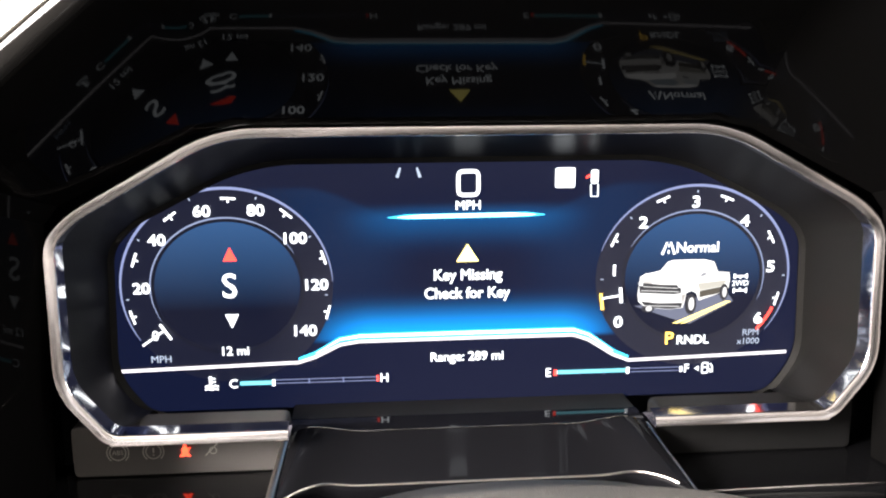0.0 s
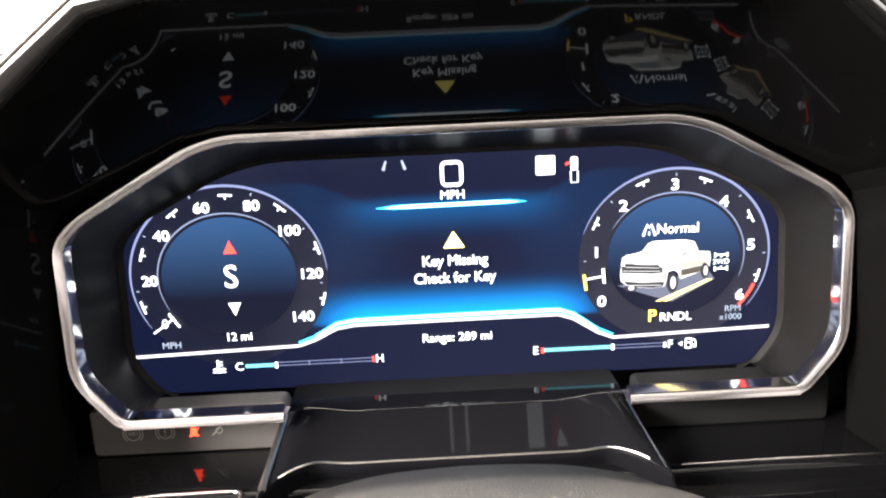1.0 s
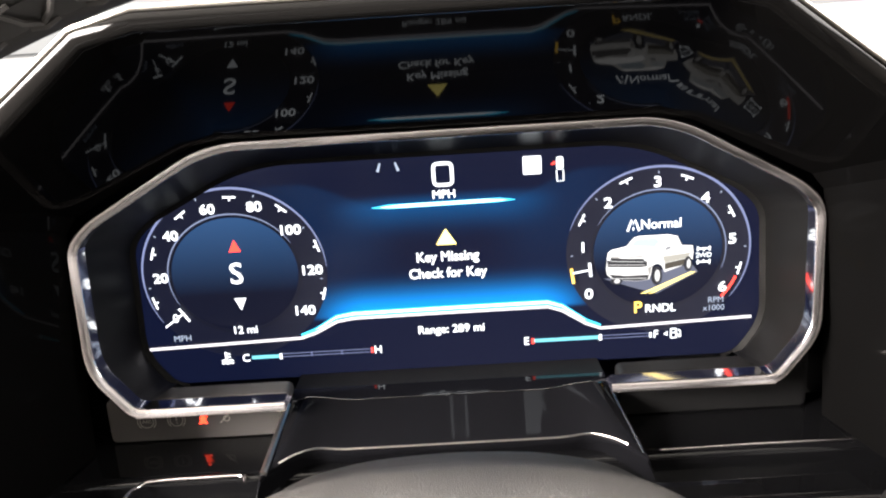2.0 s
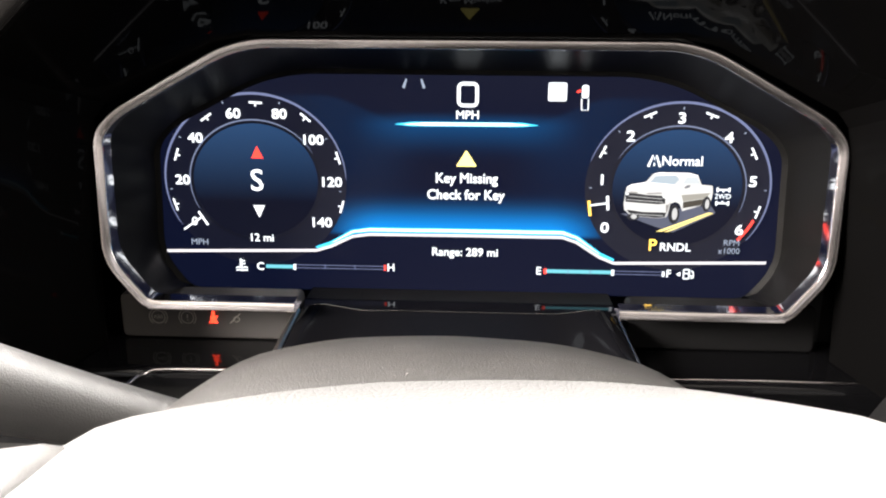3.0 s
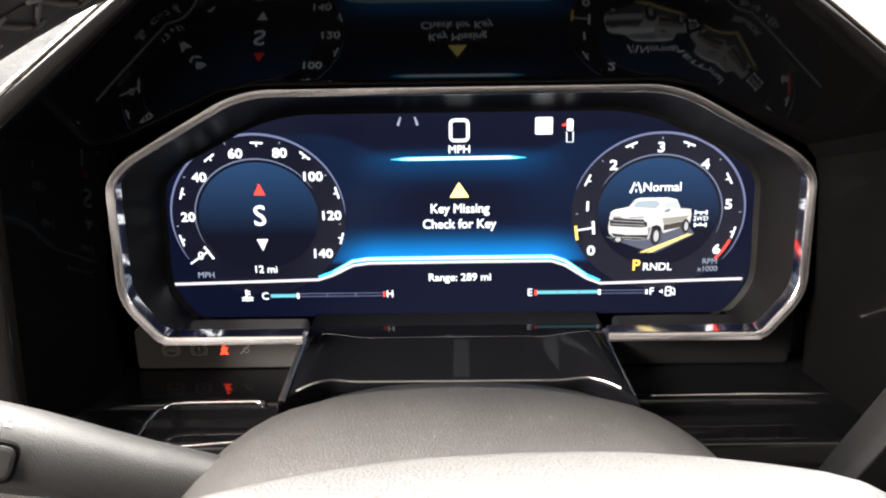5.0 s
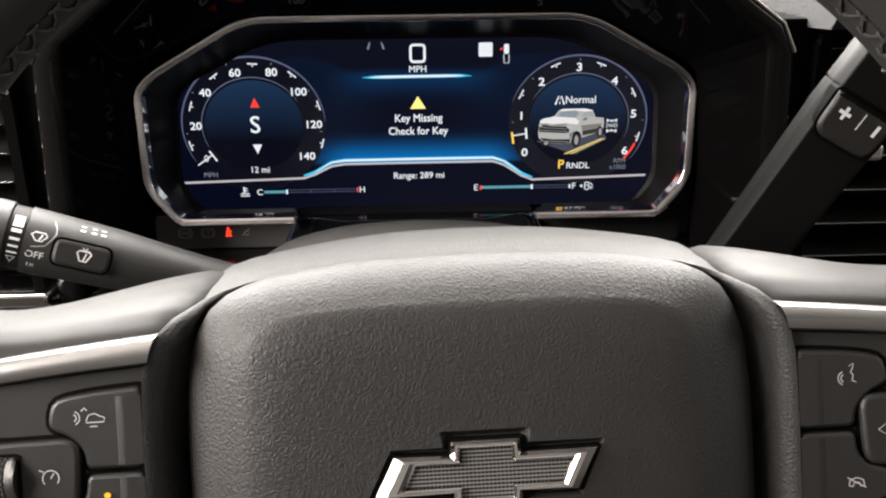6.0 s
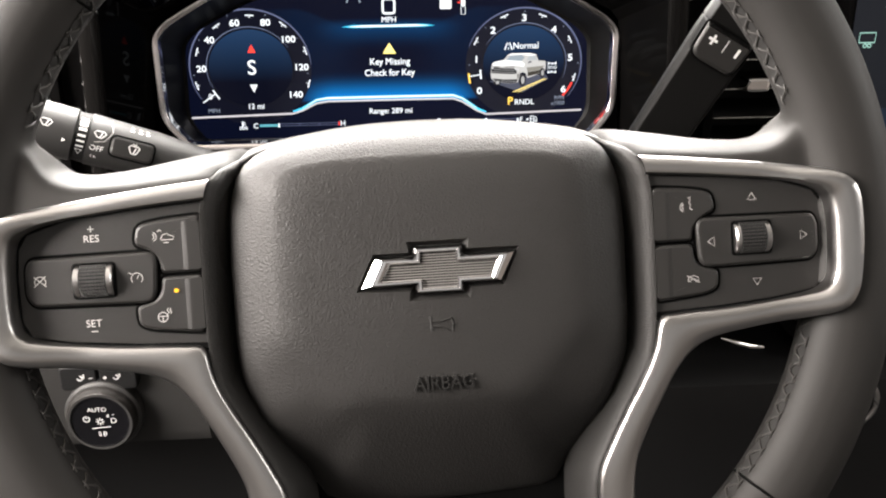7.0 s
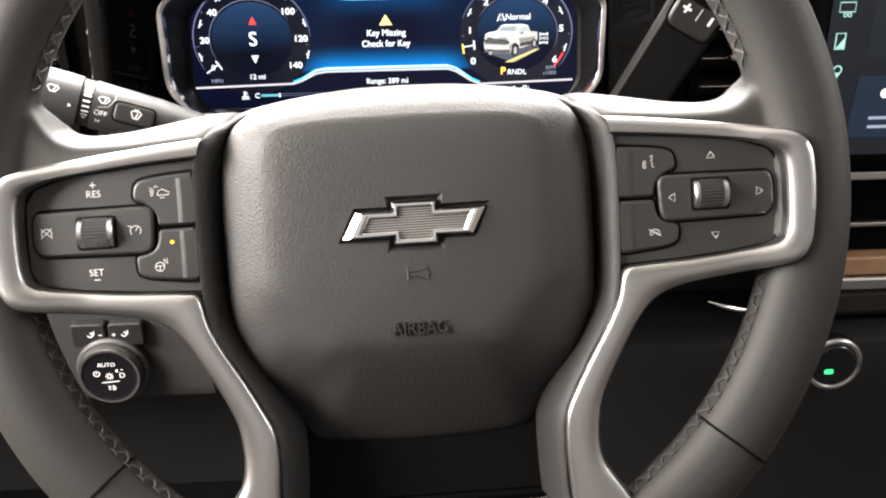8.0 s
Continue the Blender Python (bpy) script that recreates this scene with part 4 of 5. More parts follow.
def pad_ring(t, y):
    """Ring of the cover's chamfer; at the bottom the chamfer is a flat facet that falls away further."""
    out = []
    for (x, z), (_, low) in zip(blend(po, pc, t), po):
        k = min(1.0, max(0.0, (-0.056 - low) / 0.040))
        k *= k * (3 - 2 * k)
        facet = 0.0026 + 0.0330 * (1 - t) ** 1.15 + max(0.0, y - 0.0170) * 0.6
        out.append((x, y + (facet - y) * k, z))
    return out


bm = B()
small = lambda k: [(PC[0] + (x - PC[0]) * k, PC[1] + (z - PC[1]) * k) for x, z in pc]
loft(bm, [pad_ring(0.0, 0.0460), pad_ring(0.0, 0.0205), pad_ring(0.02, 0.0180), pad_ring(0.06, 0.0158), pad_ring(0.14, 0.0134), pad_ring(0.28, 0.0106), pad_ring(0.48, 0.0079), pad_ring(0.68, 0.0056), pad_ring(0.84, 0.0041), pad_ring(0.94, 0.0032), pad_ring(1.0, 0.0026),
          xz(small(0.96), 0.0018), xz(small(0.91), 0.0011), xz(small(0.85), 0.0006), xz(small(0.78), 0.0003), xz(small(0.6), -0.0001), xz(small(0.4), -0.0004), xz(small(0.2), -0.0006), xz(small(0.04), -0.0006)], True, False, True)
pad = part("airbag_cover", bm, VINYL, wheel, "grained dark grey airbag cover with embossed lettering", angle=80)
# letters and horn carry their relief shading as a darker colour
bm = B()
lettering(bm, "AIRBAG", 0.0018, -0.0457, 0.0078, -0.0004, 0.0007, 0.88)
part("embossed_lettering", bm, EMBOSS_SHADE, pad, smooth=False)
bm = B()
for pts in ([(-0.0022, -0.0194), (-0.0020, -0.0250)], [(-0.0020, -0.0213), (0.0020, -0.0214), (0.0058, -0.0203)], [(-0.0020, -0.0231), (0.0020, -0.0235), (0.0058, -0.0253)], [(0.0060, -0.0199), (0.0066, -0.0228), (0.0060, -0.0257)]):
    sweep(bm, [(x, -0.0007, z) for x, z in pts], 0.00042, 6)
part("embossed_horn", bm, EMBOSS_SHADE, pad)

# crowned hub body round and behind the cover; it rises towards the dash and ends in a slot beside the cover
LOWER_HUB = [(0.0905, 0.010), (0.0902, -0.024), (0.0880, -0.042), (0.0765, -0.066), (0.0640, -0.088), (0.0545, -0.1000), (0.046, -0.1035), (0.0, -0.1040)]
HUB_FRONT = [(0.0, 0.0560), (0.030, 0.0556), (0.048, 0.0540), (0.0640, 0.0512), (0.0770, 0.0468), (0.0860, 0.0400), (0.0900, 0.0300)] + LOWER_HUB
HUB_CREST = [(0.0, 0.0642), (0.022, 0.0638), (0.040, 0.0622), (0.057, 0.0597), (0.071, 0.0572), (0.0805, 0.0540), (0.0880, 0.0476), (0.0918, 0.0350)] + LOWER_HUB
hf, hc = (polar(rounded(closed_half(o), 0.006, 3), PC) for o in (HUB_FRONT, HUB_CREST))


def lip(t, y):
    """Ring from the cover's edge out to the hub; where both meet, on top, it stays level with the cover."""
    out = []
    for (x, z), p, q in zip(blend(po, hf, t), po, hf):
        k = min(1.0, max(0.0, (math.hypot(p[0] - q[0], p[1] - q[1]) - 0.0012) / 0.0035))
        h = min(1.0, max(0.0, (0.0530 - z) / 0.0180)) * min(1.0, max(0.0, (z + 0.0920) / 0.0300))
        k *= h * h * (3 - 2 * h)
        d = min(1.0, max(0.0, (-0.040 - z) / 0.050))
        base = 0.0235 + 0.0225 * d * d * (3 - 2 * d)
        out.append((x, base + (y - base) * k * k * (3 - 2 * k), z))
    return out


bm = B()
loft(bm, [xz(offset(po, -0.004), 0.050), xz(offset(po, 0.0002), 0.0480), lip(0.07, 0.0400), lip(0.14, 0.0280), lip(0.24, 0.0175), lip(0.40, 0.0115), lip(0.62, 0.0084), lip(0.82, 0.0072), lip(0.96, 0.0070), lip(1.0, 0.0082), [(p[0], max(p[1], q[1] + 0.006), p[2]) for p, q in zip(xz(blend(hf, hc, 0.08), 0.0210), lip(1.0, 0.0150))], xz(blend(hf, hc, 0.40), 0.0380),
          xz(blend(hf, hc, 0.78), 0.0560), xz(hc, 0.0700), xz(offset(hc, -0.0003), 0.0740), xz(offset(hc, -0.0018), 0.0785), xz(offset(hc, -0.0050), 0.0815), xz(offset(hc, -0.0200), 0.0830)], True, False, True)
part("hub", bm, VINYL, wheel, angle=60)
for s in (1, -1):
    bm = B()
    leg = [(0.0896, -0.0280), (0.0868, -0.0395), (0.0815, -0.0508), (0.0746, -0.0628), (0.0680, -0.0750), (0.0630, -0.0855), (0.0613, -0.0935), (0.0610, -0.1040), (0.0614, -0.1180), (0.0624, -0.1310)]
    loft(bm, [[(s * (x + dx), y, z) for dx, y in ((0.0014, 0.030), (0.0014, 0.0085), (0.0006, 0.0074), (-0.0010, 0.0078), (-0.0035, 0.0120), (-0.0060, 0.0200), (-0.0080, 0.034))] for x, z in leg], False)
    part("leg_liner", bm, PANEL_PLASTIC, wheel, angle=60)
# lower spoke, its shadow put into the gap-black colour
bm = B()
prism(bm, rounded([(-0.0655, -0.088), (0.0655, -0.088), (0.0640, -0.128), (0.058, -0.137), (-0.058, -0.137), (-0.0640, -0.128)], 0.006, 3), 0.0360, 0.060, 0.004)
part("lower_spoke", bm, GAPBLACK, wheel, "lower spoke, near-black to stand for the shadow on it", angle=50)
bm = B()
prism(bm, rounded([(-0.0500, -0.1000), (0.0480, -0.1010), (0.0475, -0.1115), (-0.0495, -0.1105)], 0.0012, 3), 0.0385, 0.0410, 0.0004)
part("lower_lip", bm, PLASTIC, wheel, angle=50)

# cross-shaped badge: recess, chrome rim and dark mesh
BADGE_OUT = [(-0.0306, -0.0085), (-0.0232, 0.0062), (-0.0096, 0.0062), (-0.0104, 0.0106), (0.0145, 0.0106), (0.0142, 0.0066), (0.0346, 0.0066), (0.0276, -0.0088), (0.0148, -0.0088), (0.0142, -0.0132), (-0.0100, -0.0132), (-0.0094, -0.0092)]
BADGE_CH = [(-0.0280, -0.0067), (-0.0222, 0.0042), (-0.0074, 0.0040), (-0.0070, 0.0078), (0.0112, 0.0078), (0.0115, 0.0040), (0.0318, 0.0042), (0.0262, -0.0067), (0.0115, -0.0065), (0.0112, -0.0098), (-0.0066, -0.0098), (-0.0068, -0.0063)]
BADGE_IN = [(-0.0200, -0.0048), (-0.0168, 0.0022), (-0.0052, 0.0022), (-0.0048, 0.0062), (0.0091, 0.0062), (0.0094, 0.0023), (0.0252, 0.0023), (0.0222, -0.0045), (0.0093, -0.0046), (0.0090, -0.0082), (-0.0045, -0.0082), (-0.0046, -0.0046)]
bm = B()
loft(bm, [xz(offset(BADGE_OUT, 0.0012), -0.006), xz(BADGE_OUT, -0.0008), xz(offset(BADGE_CH, 0.0008), 0.0022)], True, True, True)
carve(pad, bm)
bm = B()
prism(bm, offset(BADGE_CH, 0.0004), -0.0006, 0.006)
badge = part("badge", bm, GAPBLACK, wheel, "cross-shaped badge with chrome rim and dark mesh", angle=20)
bm = B()
loft(bm, [xz(BADGE_CH, 0.0010), xz(BADGE_CH, -0.0012), xz(blend(BADGE_CH, BADGE_IN, 0.45), -0.0026), xz(blend(BADGE_CH, BADGE_IN, 0.75), -0.0026), xz(BADGE_IN, -0.0016), xz(BADGE_IN, 0.0)])
part("badge_rim", bm, CHROME, badge, "chrome rim", angle=20)
bm = B()
sweep(bm, [(x, -0.0019, z) for x, z in BADGE_IN], 0.00042, 8, True)
part("badge_bead", bm, CHROME, badge, "bright chrome bead round the mesh")
bm = B()
prism(bm, BADGE_IN, -0.0009, 0.0004)
part("badge_back", bm, GAPBLACK, badge, smooth=False)


def mesh_span(z):
    """Ends of a mesh wire across the badge at height z."""
    if -0.0045 < z < 0.0021:
        return -0.0198 + (z + 0.0047) * 0.45, 0.0223 + (z + 0.0044) * 0.44
    return -0.0044, 0.0090


bm = B()
for i in range(14):
    z = -0.0077 + i * 0.00105
    xa, xb = mesh_span(z)
    stroke(bm, [(xa, z), (xb, z)], 0.00050, -0.0013)
for i in range(42):
    x = -0.0194 + i * 0.00105
    low, high = (-0.0081, 0.0060) if -0.0044 < x < 0.0090 else (-0.0044, 0.0021)
    if x < -0.0168:
        high = min(high, -0.0047 + (x + 0.0199) / 0.45)
    if x > 0.0222:
        low = max(low, -0.0044 + (x - 0.0223) / 0.44)
    if high - low > 0.0004:
        stroke(bm, [(x, low), (x, high)], 0.00016, -0.00125)
tagged(part("badge_mesh", bm, MESHGREY, badge, "fine grey mesh", smooth=False), kind="stuff")

# satin spoke frames, button fields and buttons
# outer and inner edge of the satin band, pair by pair, from the hub round the buttons and down the lower spoke
OUTER = [(0.0850, 0.0394), (0.1058, 0.0374), (0.1304, 0.0346), (0.1500, 0.0317), (0.1625, 0.0287), (0.1690, 0.0250), (0.1722, 0.0195), (0.1732, 0.0100), (0.1732, 0.0000), (0.1722, -0.0110), (0.1705, -0.0200), (0.1660, -0.0265), (0.1580, -0.0294), (0.1450, -0.0314), (0.1290, -0.0335), (0.1145, -0.0362), (0.1050, -0.0408), (0.0975, -0.0485), (0.0915, -0.0585), (0.0852, -0.0702), (0.0800, -0.0820), (0.0782, -0.0920), (0.0778, -0.1030), (0.0800, -0.1120), (0.0860, -0.1210), (0.0930, -0.1310)]
INNER = [(0.0875, 0.0313), (0.1080, 0.0298), (0.1250, 0.0281), (0.1425, 0.0260), (0.1540, 0.0230), (0.1585, 0.0200), (0.1603, 0.0160), (0.1611, 0.0085), (0.1612, 0.0010), (0.1610, -0.0070), (0.1604, -0.0130), (0.1585, -0.0170), (0.1540, -0.0195), (0.1402, -0.0220), (0.1200, -0.0240), (0.0985, -0.0252), (0.0908, -0.0272), (0.0876, -0.0395), (0.0822, -0.0510), (0.0752, -0.0630), (0.0685, -0.0755), (0.0634, -0.0862), (0.0620, -0.0940), (0.0618, -0.1040), (0.0624, -0.1150), (0.0634, -0.1290)]


def eased(pts, n=5):
    """Smooth curve through the points."""
    v = [Vector(p) for p in pts]
    v = [v[0] * 2 - v[1]] + v + [v[-1] * 2 - v[-2]]
    out = []
    for a, b, c, d in zip(v, v[1:], v[2:], v[3:]):
        for k in range(n):
            t = k / n
            out.append(tuple((b * 2 + (c - a) * t + (a * 2 - b * 5 + c * 4 - d) * t * t + (b * 3 - a - c * 3 + d) * t ** 3) / 2))
    return out + [tuple(v[-2])]


def spoke_band(s):
    bm = B()
    rings = []
    for (ox, oz), (ix, iz) in zip(eased(OUTER), eased(INNER)):
        # the end of the band lies over the rim
        u = min(1.0, max(0.0, (ox - 0.140) / 0.028))
        lift = -0.0085 * u * u * (3 - 2 * u)
        at = lambda t, y: (s * (ox + (ix - ox) * t), y + lift * (1 - 0.35 * t), oz + (iz - oz) * t)
        rings.append([at(0, 0.030), at(0, 0.0100), at(0.04, 0.0072), at(0.12, 0.0054), at(0.35, 0.0043), at(0.60, 0.0040), at(0.88, 0.0046), at(0.96, 0.0060), at(1, 0.0085), at(1, 0.028)])
    loft(bm, rings, False)
    return bm


FIELD = [(0.0882, 0.0318), (0.1150, 0.0298), (0.1425, 0.0268), (0.1570, 0.0222), (0.1610, 0.0160), (0.1618, 0.0045), (0.1613, -0.0130), (0.1575, -0.0196), (0.1402, -0.0224), (0.1156, -0.0246), (0.0885, -0.0258)]
SIDE_TOP = rounded([(0.0895, 0.0262), (0.1050, 0.0250), (0.1150, 0.0232), (0.1160, 0.0150), (0.1098, 0.0124), (0.1064, 0.0080), (0.1062, 0.0032), (0.0898, 0.0032)], [0.0024, 0.004, 0.005, 0.0024, 0.003, 0.003, 0.0024, 0.0024], 3)
SIDE_LOW = rounded([(0.0898, 0.0026), (0.1062, 0.0024), (0.1066, -0.0035), (0.1092, -0.0068), (0.1164, -0.0086), (0.1160, -0.0165), (0.1110, -0.0186), (0.0902, -0.0208)], [0.0024, 0.0024, 0.003, 0.003, 0.0024, 0.005, 0.004, 0.0024], 3)
PADKEY = rounded([(0.1066, 0.0128), (0.1560, 0.0122), (0.1580, 0.0080), (0.1580, -0.0030), (0.1550, -0.0070), (0.1080, -0.0080)], [0.005, 0.004, 0.004, 0.004, 0.004, 0.005], 3)
for s in (1, -1):
    part("spoke_trim", spoke_band(s), SATIN, wheel, "satin silver spoke trim", angle=50)
    bm = B()
    prism(bm, side(FIELD, s), 0.0088, 0.028, 0.0)
    field = part("button_field", bm, BUTTON, wheel, smooth=False)
    for nm, outl, hgt in (("upper_button", SIDE_TOP, 0.0072), ("lower_button", SIDE_LOW, 0.0072), ("rocker", PADKEY, 0.0064)):
        bm = B()
        prism(bm, offset(side(outl, s), 0.0008), 0.0085, 0.0095)
        part("button_gap", bm, GAPBLACK, field, smooth=False)
        bm = B()
        prism(bm, offset(side(outl, s), -0.0003), hgt, 0.0125, 0.0011)
        part(nm, bm, BUTTON, field, angle=50)
    bm = B()
    frame_ring(bm, offset(side(FIELD, s), 0.0012), offset(side(FIELD, s), -0.0010), 0.0082, 0.0092)
    part("field_gap", bm, GAPBLACK, field, angle=30)
    # sloping step on the two side buttons, towards the hub
    for za, zb in ((0.0046, 0.0232), (-0.0188, 0.0010)):
        bm = B()
        loft(bm, [[(s * x, y, z) for x, y in ((0.0902, 0.0090), (0.0902, 0.0071), (0.0946, 0.0068), (0.0956, 0.0068), (0.0974, 0.0073), (0.0976, 0.0090))] for z in (za, za + 0.0008, zb - 0.0008, zb)], True, True, True)
        part("button_step", bm, BUTTON, field, angle=40)
    # knurled thumb roller between bright caps
    cx = s * 0.1297 if s > 0 else -0.1311
    cz = 0.0035 if s > 0 else 0.0024
    bm = B()
    prism(bm, box_outline(cx - 0.0083, cx + 0.0083, cz - 0.0070, cz + 0.0070, 0.0015), 0.0060, 0.009)
    part("roller_slot", bm, GAPBLACK, field, smooth=False)
    bm = B()
    loft(bm, [[(cx + x, 0.0090 - 0.0066 * math.cos(radians(a)), cz + 0.0066 * math.sin(radians(a))) for a in range(0, 360, 12)] for x in (-0.0052, 0.0052)], True, True, True)
    roller = part("thumb_roller", bm, MATTE, field)
    bm = B()
    for i in range(-6, 7):
        for k in range(9):
            a = i * 12
            x = cx - 0.0046 + k * 0.00115
            c = Vector((x, 0.0090 - 0.0067 * math.cos(radians(a)), cz + 0.0067 * math.sin(radians(a))))
            bmesh.ops.create_cube(bm, size=0.0008, matrix=Matrix.Translation(c))
    tagged(part("knurling", bm, PLASTIC, roller, smooth=False), kind="stuff")
    for e in (-1, 1):
        bm = B()
        xa, xb = cx + e * 0.0053, cx + e * 0.0074
        loft(bm, [[(x, 0.0090 - r * math.cos(radians(a)), cz + r * math.sin(radians(a))) for a in range(0, 360, 12)] for x, r in ((xa, 0.0068), (xb - e * 0.0006, 0.0068), (xb, 0.0062))], True, True, True)
        part("roller_cap", bm, SATIN, roller, "bright cap")


def print_on(strokes, y, mat=LEGEND, w=0.00028, name="button_symbol", parent=wheel):
    bm = B()
    for pts in strokes:
        stroke(bm, pts, w, y)
    return part(name, bm, mat, parent, smooth=False)


def tri(cx, cz, dx, dz, r):
    """Small open triangle that points along (dx, dz)."""
    d, n = Vector((dx, dz)), Vector((-dz, dx))
    c = Vector((cx, cz))
    a, b1, b2 = c + d * r, c - d * r * 0.5 + n * r, c - d * r * 0.5 - n * r
    return [tuple(a), tuple(b1), tuple(b2), tuple(a)]


def circle(cx, cz, r, n=14, a0=0, a1=360):
    return [(cx + r * math.sin(radians(a0 + (a1 - a0) * i / n)), cz + r * math.cos(radians(a0 + (a1 - a0) * i / n))) for i in range(n + 1)]


YB, YF, YS = 0.0059, 0.0084, 0.0067
print_on([tri(0.1313, 0.0196, 0, 1, 0.0018)], YF)
print_on([tri(0.1323, -0.0144, 0, -1, 0.0018)], YF)
print_on([tri(0.1133, 0.0027, -1, 0, 0.0018)], YB)
print_on([tri(0.1508, 0.0034, 1, 0, 0.0018)], YB)
# talking head, hang-up receiver
print_on([[(0.1042, 0.0205), (0.1055, 0.0212), (0.1052, 0.0198), (0.1046, 0.0188), (0.1054, 0.0180), (0.1050, 0.0165), (0.1062, 0.0160)], circle(0.1030, 0.0172, 0.0011, 6, 200, 340), circle(0.1030, 0.0172, 0.0019, 6, 200, 340)], YS)
print_on([[(0.1030, -0.0128), (0.1034, -0.0112), (0.1052, -0.0106), (0.1070, -0.0112), (0.1074, -0.0128), (0.1062, -0.0130), (0.1060, -0.0120), (0.1044, -0.0120), (0.1042, -0.0130), (0.1030, -0.0128)], [(0.1026, -0.0105), (0.1078, -0.0135)]], YS)
bm = B()
lettering(bm, "RES", -0.1320, 0.0185, 0.0040, YF)
stroke(bm, [(-0.1320, 0.0212), (-0.1320, 0.0236)], 0.0004, YF)
stroke(bm, [(-0.1332, 0.0224), (-0.1308, 0.0224)], 0.0004, YF)
part("button_symbol", bm, LEGEND, wheel, smooth=False)
bm = B()
lettering(bm, "SET", -0.1333, -0.0146, 0.0040, YF)
stroke(bm, [(-0.1345, -0.0176), (-0.1320, -0.0176)], 0.0004, YF)
part("button_symbol", bm, LEGEND, wheel, smooth=False)
# cruise off and cruise on dials
print_on([circle(-0.1516, 0.0030, 0.0021, 12, -120, 120), [(-0.1540, 0.0012), (-0.1494, 0.0052)], [(-0.1540, 0.0052), (-0.1494, 0.0012)]], YB)
print_on([circle(-0.1149, 0.0022, 0.0022, 12, -130, 130), [(-0.1149, 0.0022), (-0.1140, 0.0036)], [(-0.1180, 0.0046), (-0.1166, 0.0040)]], YB)
# following distance: car with waves; heated wheel
print_on([[(-0.1050, 0.0170), (-0.1042, 0.0186), (-0.1026, 0.0190), (-0.1012, 0.0182), (-0.1000, 0.0178), (-0.1002, 0.0166), (-0.1050, 0.0166)], circle(-0.1085, 0.0180, 0.0010, 5, 20, 160), circle(-0.1085, 0.0180, 0.0019, 5, 20, 160), [(-0.1062, 0.0198), (-0.1052, 0.0206), (-0.1046, 0.0198)], [(-0.1040, 0.0155), (-0.1020, 0.0155)]], YS)
print_on([circle(-0.1062, -0.0135, 0.0019), [(-0.1080, -0.0132), (-0.1044, -0.0132)], [(-0.1062, -0.0132), (-0.1062, -0.0153)], [(-0.1040, -0.0102), (-0.1044, -0.0110), (-0.1038, -0.0116), (-0.1042, -0.0124)], [(-0.1030, -0.0102), (-0.1034, -0.0110), (-0.1028, -0.0116), (-0.1032, -0.0124)]], YS)
bm = B()
flat(bm, oval(-0.1003, -0.0034, 0.0009, 0.0008, 14), YS - 0.0002)
part("heater_lamp", bm, LAMP_AMBER, wheel, "small glowing amber lamp", smooth=False)

# ---------------------------------------------------------------- steering column cover and levers
column = thing("steering_column", "dark grey plastic steering column cover behind the wheel", "steering column")
bm = B()
ringsC = []
for y, zt, k, dz in ((-0.122, 0.728, 0.92, 0.0), (-0.127, 0.742, 0.95, 0.0), (-0.137, 0.7520, 0.98, 0.0), (-0.152, 0.7570, 1.0, 0.0), (-0.170, 0.7670, 1.01, 0.0), (-0.190, 0.7765, 1.02, 0.0), (-0.215, 0.7825, 1.02, 0.0), (-0.240, 0.7850, 1.0, 0.0), (-0.262, 0.7840, 0.98, 0.0)):
    half = [(0.0, 0.0), (0.030, -0.0015), (0.056, -0.0075), (0.074, -0.0200), (0.088, -0.0360), (0.094, -0.060), (0.090, -0.100), (0.070, -0.125), (0.0, -0.130)]
    half = [(x * k, zt + z) for x, z in half]
    ringsC.append(xz(rounded(closed_half(half), 0.010, 3), y))
loft(bm, ringsC, True, True, True)
part("column_cover", bm, COVER, column, "domed grained plastic cover", angle=60)
bm = B()
loft(bm, [[(0.045 * math.sin(radians(a)) + 0.004, y, 0.735 + 0.045 * math.cos(radians(a))) for a in range(0, 360, 15)] for y in (-0.262, -0.318)], True, True, True)
part("column_neck", bm, MATTE, column)


def bar_along(name, parent, path, radii, mat, n=20, squash=1.0, label=""):
    bm = B()
    sweep(bm, path, radii, n, False, squash)
    return part(name, bm, mat, parent, label, angle=60)


# wiper stalk
SA = Vector((-0.91, -0.20, 0.345)).normalized()
S0 = Vector((-0.1335, -0.219, 0.775))
stalk = thing("wiper_stalk", "dark grey turn signal and wiper stalk with white symbols", "stalk")
bar_along("stem", stalk, [S0 - SA * 0.075, S0 - SA * 0.045, S0 - SA * 0.030, S0 - SA * 0.012, S0 + SA * 0.0220], [0.0085, 0.0095, 0.0105, 0.0120, 0.0130], PLASTIC)
bar_along("ring_band", stalk, [S0 + SA * 0.0222, S0 + SA * 0.0280], [0.0124, 0.0124], MATTE)
bar_along("end_knob", stalk, [S0 + SA * 0.0282, S0 + SA * 0.0290, S0 + SA * 0.055, S0 + SA * 0.062, S0 + SA * 0.064], [0.0124, 0.0132, 0.0136, 0.0125, 0.008], PLASTIC)
# frame on the stalk that faces the driver: along, up, out
ex = -SA
ey = (Vector((0.05, -1.0, 0.30)) - ex * ex.dot(Vector((0.05, -1.0, 0.30)))).normalized() * -1.0
ez = ex.cross(ey).normalized() * 1.0
if ez.z < 0:
    ez = -ez
SMAT = Matrix.Translation(S0) @ Matrix((ex, ey, ez)).transposed().to_4x4()


def on_stalk(name, bm, mat, label=""):
    bm.transform(SMAT)
    return part(name, bm, mat, stalk, label, smooth=False)


